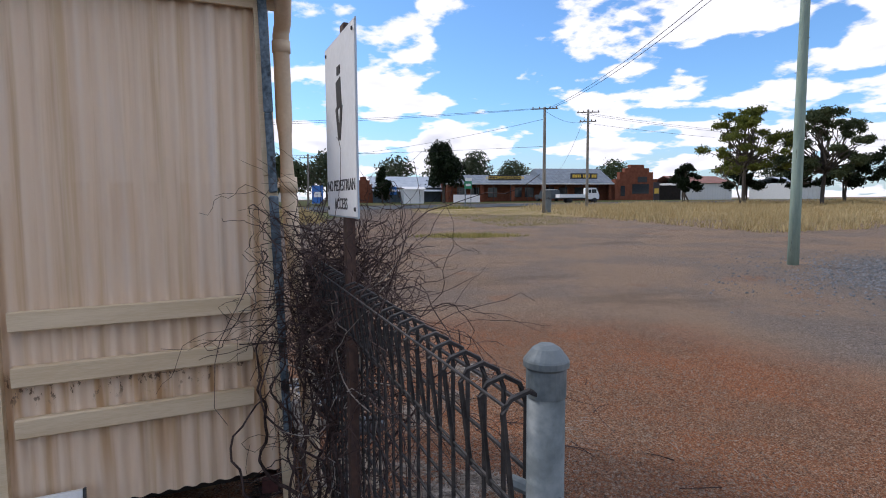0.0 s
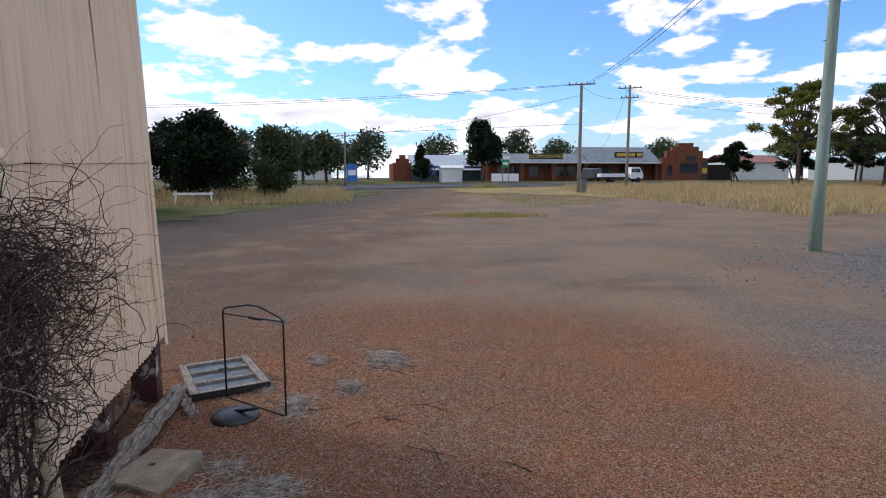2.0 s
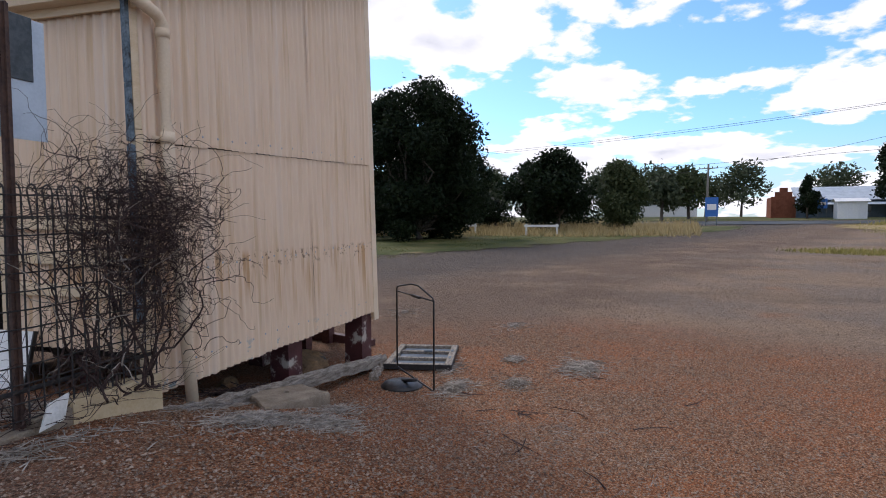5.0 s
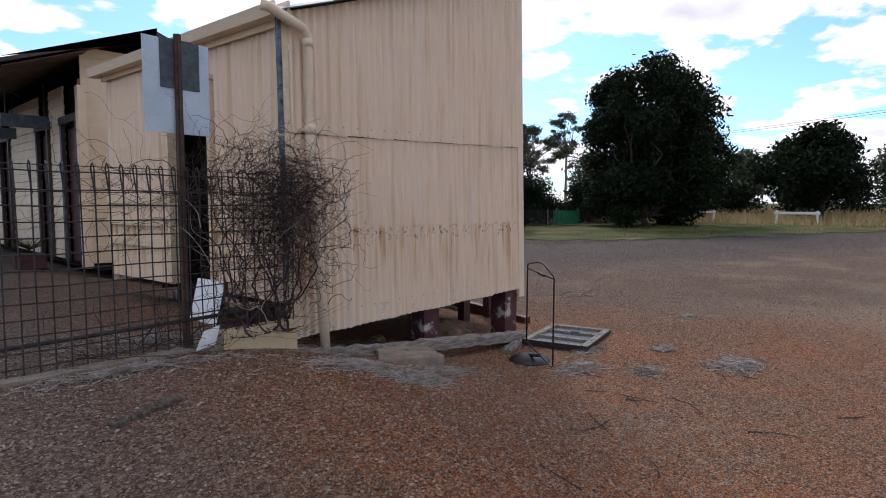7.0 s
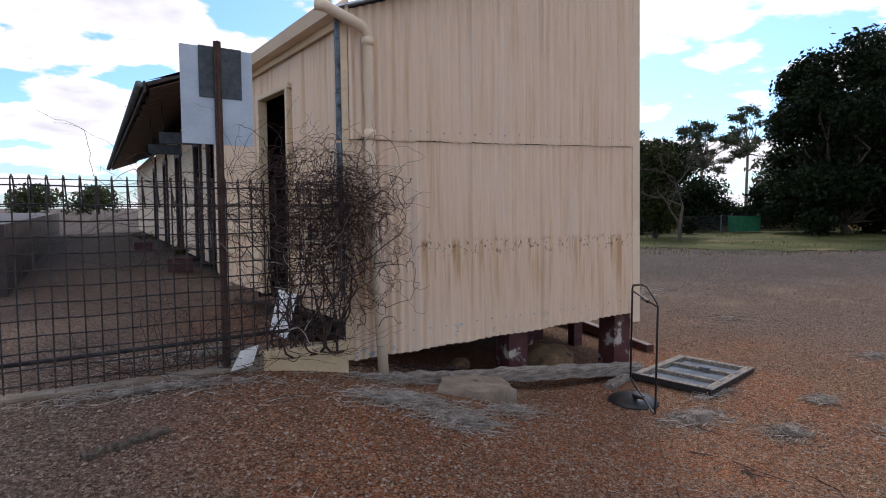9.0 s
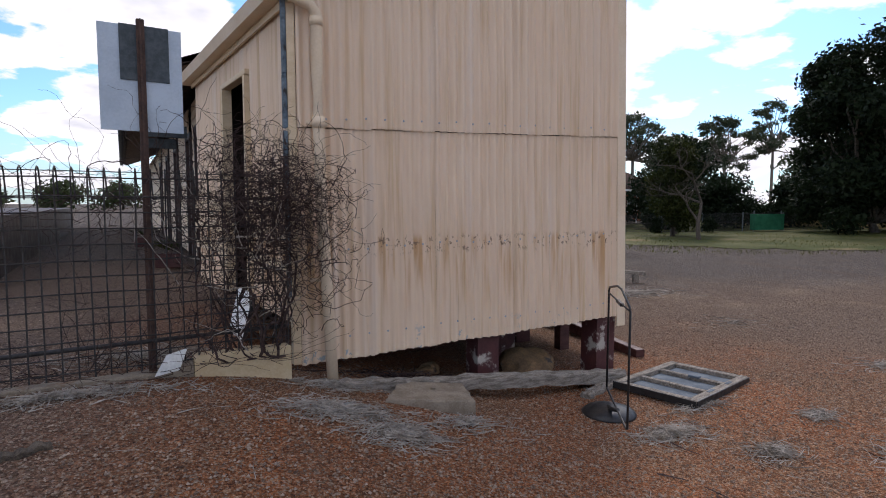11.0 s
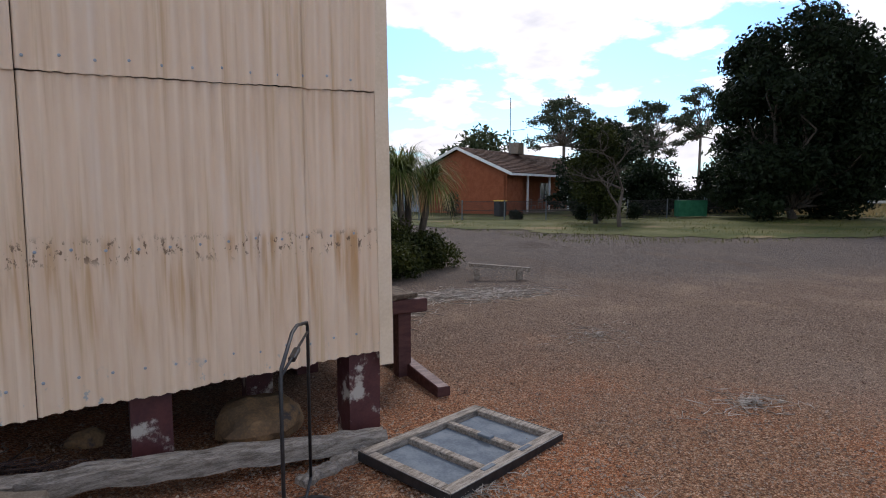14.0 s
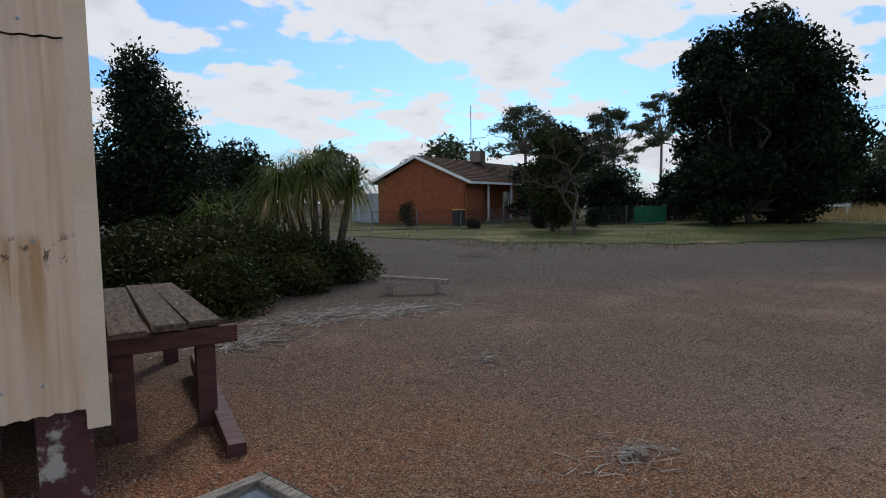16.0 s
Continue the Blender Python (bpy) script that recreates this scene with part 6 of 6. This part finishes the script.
build_pub()


def build_hall():
    z0 = H(95, -20)
    root = empty("shopfront", (0, 0, 0), "brick-fronted building with blue-grey sides and pale iron roof", "building")
    g = Geo()
    for y0, y1, zt in ((-14.2, -17.4, 4.2), (-14.7, -16.9, 4.9), (-15.3, -16.3, 5.5)):
        g.box((95.6 - 0.02 * zt, (y0 + y1) / 2, (z0 + zt) / 2 - 0.2), (0.4 + 0.04 * zt, abs(y1 - y0), zt - z0 + 0.4))
    g.box((98.5, -14.4, (z0 + 3.9) / 2), (6, 0.3, 4.3 - z0))
    g.make("brick_front", BRICK, root)
    g = Geo()
    g.box((98, -23.6, (z0 + 3.7) / 2 - 0.2), (5, 12.2, 3.7 - z0 + 0.4))
    g.make("side_wall", BLUEWALL, root)
    g = Geo()
    g.quad((94.6, -29.8, 3.6), (94.6, -17.2, 3.6), (99, -17.2, 5.6), (99, -29.8, 5.6), 0.1)
    g.quad((93.2, -29.8, 2.9), (93.2, -17.2, 2.9), (95.2, -17.2, 3.3), (95.2, -29.8, 3.3), 0.1)
    g.make("roof", PALEROOF, root)
    for y in (-19.5, -22.5, -26):
        g = Geo()
        g.box((95.45, y, z0 + 1.5), (0.1, 1.1, 1.3))
        g.make("window", GLASS, root)


build_hall()


def build_box(name, at, size, mat, roof_mat, label, turn=0):
    z = H(at[0], at[1])
    root = empty(name, pose(at[0], at[1], z, 0, 0, turn), label, "shed")
    sx, sy, sz = size
    g = Geo()
    g.box((0, 0, sz / 2 - 0.1), (sx, sy, sz + 0.2))
    for i in range(int(sy / 0.6)):
        g.box((-sx / 2 - 0.02, -sy / 2 + 0.3 + 0.6 * i, sz / 2), (0.03, 0.08, sz))
    g.make("wall", mat, root)
    g = Geo()
    g.quad((-sx / 2 - 0.3, sy / 2 + 0.3, sz - 0.05), (-sx / 2 - 0.3, -sy / 2 - 0.3, sz - 0.05), (0, -sy / 2 - 0.3, sz + sx * 0.16), (0, sy / 2 + 0.3, sz + sx * 0.16), 0.08)
    g.quad((0, sy / 2 + 0.3, sz + sx * 0.16), (0, -sy / 2 - 0.3, sz + sx * 0.16), (sx / 2 + 0.3, -sy / 2 - 0.3, sz - 0.05), (sx / 2 + 0.3, sy / 2 + 0.3, sz - 0.05), 0.08)
    g.make("roof", roof_mat, root)


build_box("garden_shed", (86.5, -22.2), (2.4, 3.2, 2.3), WHITE, WHITE, "small white iron shed by the road")
build_box("far_house", (92, -80), (9, 12, 3.2), OFFWHITE, REDROOF, "far pale house with a faded red roof")
build_box("far_house", (86, -98), (8, 14, 3.0), OFFWHITE, PALEROOF, "far pale house with an iron roof", 20)
build_box("far_house", (72, -122), (9, 16, 3.0), GREENSIGN, PALEROOF, "far green-walled shed with a pale roof", 35)
build_box("far_house", (62, -134), (9, 16, 3.2), OFFWHITE, PALEROOF, "far pale shed behind the trees", 40)
build_box("far_house", (120, 2), (8, 12, 3.0), OFFWHITE, PALEROOF, "far pale house along the side road", 5)


def build_truck():
    """A small white tray truck parked before the pub."""
    U = Vector((-0.18, -0.984, 0))
    z = H(74.3, -44.8)
    root = empty("tray_truck", Matrix.Translation((74.3, -44.8, z + 0.03)) @ Matrix.Rotation(math.atan2(U.y, U.x), 4, "Z"), "small white tray truck parked beside the road", "truck")
    g = Geo()
    prof = [(1.25, 0.55), (3.0, 0.55), (3.05, 1.1), (2.95, 1.35), (2.55, 2.15), (2.4, 2.22), (1.3, 2.22), (1.25, 2.1)]
    n = len(prof)
    g.add([(x, s, zz) for s in (-0.95, 0.95) for x, zz in prof], [tuple(range(n)), tuple(range(n, 2 * n))[::-1]] + [(i, n + i, n + (i + 1) % n, (i + 1) % n) for i in range(n)])
    g.make("cab", WHITE, root)
    g = Geo()
    for s in (-0.96, 0.96):
        g.box((2.2, s, 1.72), (0.75, 0.02, 0.55))
        g.box((1.55, s, 1.72), (0.4, 0.02, 0.5))
    g.quad((2.98, -0.8, 1.42), (2.98, 0.8, 1.42), (2.64, 0.8, 2.1), (2.64, -0.8, 2.1), 0.02)
    g.make("glass", GLASS, root)
    g = Geo()
    g.box((-1.0, 0, 0.85), (4.2, 2.0, 0.14))
    g.box((-1.0, 0.98, 1.1), (4.2, 0.04, 0.38))
    g.box((-1.0, -0.98, 1.1), (4.2, 0.04, 0.38))
    g.box((-3.08, 0, 1.1), (0.04, 2.0, 0.38))
    g.make("tray", WHITE, root)
    g = Geo()
    g.box((0.0, 0, 0.62), (5.6, 0.8, 0.2))
    g.make("chassis", BLACK, root)
    for x in (2.3, -1.5):
        for s in (-0.85, 0.85):
            g = Geo()
            g.tube([(x, s - 0.12, 0.38), (x, s + 0.12, 0.38)], 0.38, 16)
            g.make("wheel", RUBBER, root, smooth=True)


build_truck()


def build_car():
    z = H(86.5, -45)
    root = empty("parked_car", Matrix.Translation((83.8, -44.6, z + 0.02)) @ Matrix.Rotation(0.2, 4, "Z"), "dark four-wheel drive parked under the pub verandah", "car")
    g = Geo()
    prof = [(-2.2, 0.45), (2.2, 0.45), (2.2, 1.05), (1.0, 1.15), (0.6, 1.8), (-2.0, 1.85), (-2.2, 1.1)]
    n = len(prof)
    g.add([(x, s, zz) for s in (-0.9, 0.9) for x, zz in prof], [tuple(range(n)), tuple(range(n, 2 * n))[::-1]] + [(i, n + i, n + (i + 1) % n, (i + 1) % n) for i in range(n)])
    g.make("body", SIGN_DARK, root)
    g = Geo()
    g.box((-0.6, 0, 1.9), (2.4, 1.5, 0.06))
    g.make("roof_rack", WHITE, root)
    for x in (1.4, -1.4):
        for s in (-0.8, 0.8):
            g = Geo()
            g.tube([(x, s - 0.12, 0.38), (x, s + 0.12, 0.38)], 0.38, 14)
            g.make("wheel", RUBBER, root, smooth=True)


build_car()


def board(name, at, w, h, low, mat, label, turn=-78, post_mat=None, extra=None):
    z = H(*at)
    root = empty(name, pose(*at, z, 0, 0, turn), label, "sign")
    for s in (-w * 0.42, w * 0.42):
        g = Geo()
        g.tube([(s, 0.05, -0.1), (s, 0.05, low + h)], 0.04, 6)
        g.make("post", post_mat or GALV, root)
    g = Geo()
    g.box((0, 0, low + h / 2), (w, 0.05, h))
    g.make("panel", mat, root)
    if extra:
        g = Geo()
        g.box((0, -0.03, low + h * 0.5), (w * 0.7, 0.03, h * 0.3))
        g.make("bars", extra, root)


board("long_white_board", (78.5, -28.6), 4.6, 1.15, 0.25, WHITE, "long white board on posts before the pub")
board("road_sign", (70.0, -25.8), 1.1, 1.0, 2.3, GREENSIGN, "green road direction sign with white bars", extra=WHITE)
board("road_sign", (70.4, -26.0), 1.0, 0.4, 3.35, WHITE, "small white road sign above the green one")
board("information_sign", (60.0, -5.2), 1.2, 1.9, 0.9, BLUESIGN, "blue and white information board beside the junction", extra=WHITE)
board("information_sign", (88, -19.4), 1.2, 1.3, 1.4, BLUESIGN, "blue and white sign by the shopfront", extra=WHITE)
board("post_sign", (70.0, -55.5), 1.3, 2.6, 0.4, DARKROOF, "dark post sign with a yellow panel beside the road", extra=YELLOW)
root = empty("meter_box", (46.7, -25.6, H(46.7, -25.6)), "grey steel service box beside the power pole", "box")
g = Geo()
g.box((0, 0, 0.6), (0.5, 0.5, 1.2))
g.make("cabinet", GALV, root)
g = Geo()
g.box((0, 0, 1.22), (0.56, 0.56, 0.06))
g.make("lid", GALV, root)

tree("street_tree", 83.3, -26.5, 10.9, 6.8, "dark dense street tree before the pub", LEAF_DARK, 30, 0.22, 14, 5000, 0.34, 0.3)
tree("street_conifer", 88.5, -17.8, 7.6, 3.6, "small dark conifer by the shopfront", LEAF_DARK, 31, 0.1, 12, 2500, 0.26, 0.2, shape="cone", category="conifer")
tree("verge_tree", 54.5, -56.5, 14.0, 11.0, "tall open yellow-green tree on the verge", LEAF_YELLOW, 32, 0.22, 60, 8500, 0.24, 0.30, spread=0.95, hollow=0.1, shape="open")
tree("verge_tree", 48.5, -62.0, 13.2, 10.0, "tall open olive tree on the verge", LEAF_OLIVE, 33, 0.18, 60, 9000, 0.24, 0.30, spread=0.95, hollow=0.1, shape="open")
for i, (x, y, t, w) in enumerate(((60, -62, 7.5, 6.5), (55, -66, 7.5, 7), (52, -70, 8.0, 7), (47, -72, 9.0, 8), (42.5, -77, 9.0, 8), (37, -80, 9.6, 8), (33, -84, 8.6, 7.5), (28.5, -88, 9, 8), (62, -54, 6.5, 5))):
    tree("row_tree", x, y, t, w, "dark umbrella-shaped tree in the row along the verge", LEAF_DARK, 40 + i, 0.25, 26, 3600, 0.28, 0.2, shape="open", hollow=0.1, group="row of verge trees", stems=2)
bare_tree("bare_sapling", 66, -58, 7.5, 5, "bare leafless tree beside the pub", 8, 0.14, BARK, 3)
bare_tree("bare_sapling", 50, -51.5, 7.0, 5, "bare leafless tree on the verge", 9, 0.12, BARK, 3)
back = [(118, 24, 11, 12), (112, 12, 10.5, 10), (124, 4, 12, 14), (130, -6, 10, 12), (120, -12, 11.5, 12), (128, -28, 11, 13), (118, -36, 13, 11), (122, -46, 12.5, 10), (132, -60, 11, 12), (126, -84, 11, 12), (100, -112, 11, 14), (84, -130, 11, 13), (104, 40, 10, 14), (90, 52, 9.5, 14), (70, 42, 8.5, 10), (66, 30, 7.5, 8), (80, 24, 8, 8), (62, 56, 9, 12), (44, 60, 9, 12), (28, 62, 7.5, 10), (16, 58, 5.5, 9), (12, 46, 4.5, 7), (8, 66, 5.0, 10), (84, 0.5, 7.5, 7), (92, -3.0, 8.5, 8), (62, -142, 10, 14), (44, -142, 10, 14)]
for i, (x, y, t, w) in enumerate(back):
    tree("far_tree", x, y, t + 0.5, w, "distant olive gum tree on the skyline", LEAF_GUM if i % 3 else LEAF_OLIVE, 200 + i, 0.22, 10, 1500, 0.5, 0.3, group="skyline trees", hollow=0.4)
for i, (x, y, t, w) in enumerate(((-16, 96, 4.5, 9), (-25, 90, 4.5, 10), (-34, 94, 5, 10), (-9, 110, 5, 10), (-50, 90, 5.5, 12))):
    tree("far_tree", x, y, t, w, "distant dark tree beyond the railway", LEAF_OLIVE, 240 + i, 0.1, 8, 900, 0.5, 0.3, group="skyline trees")
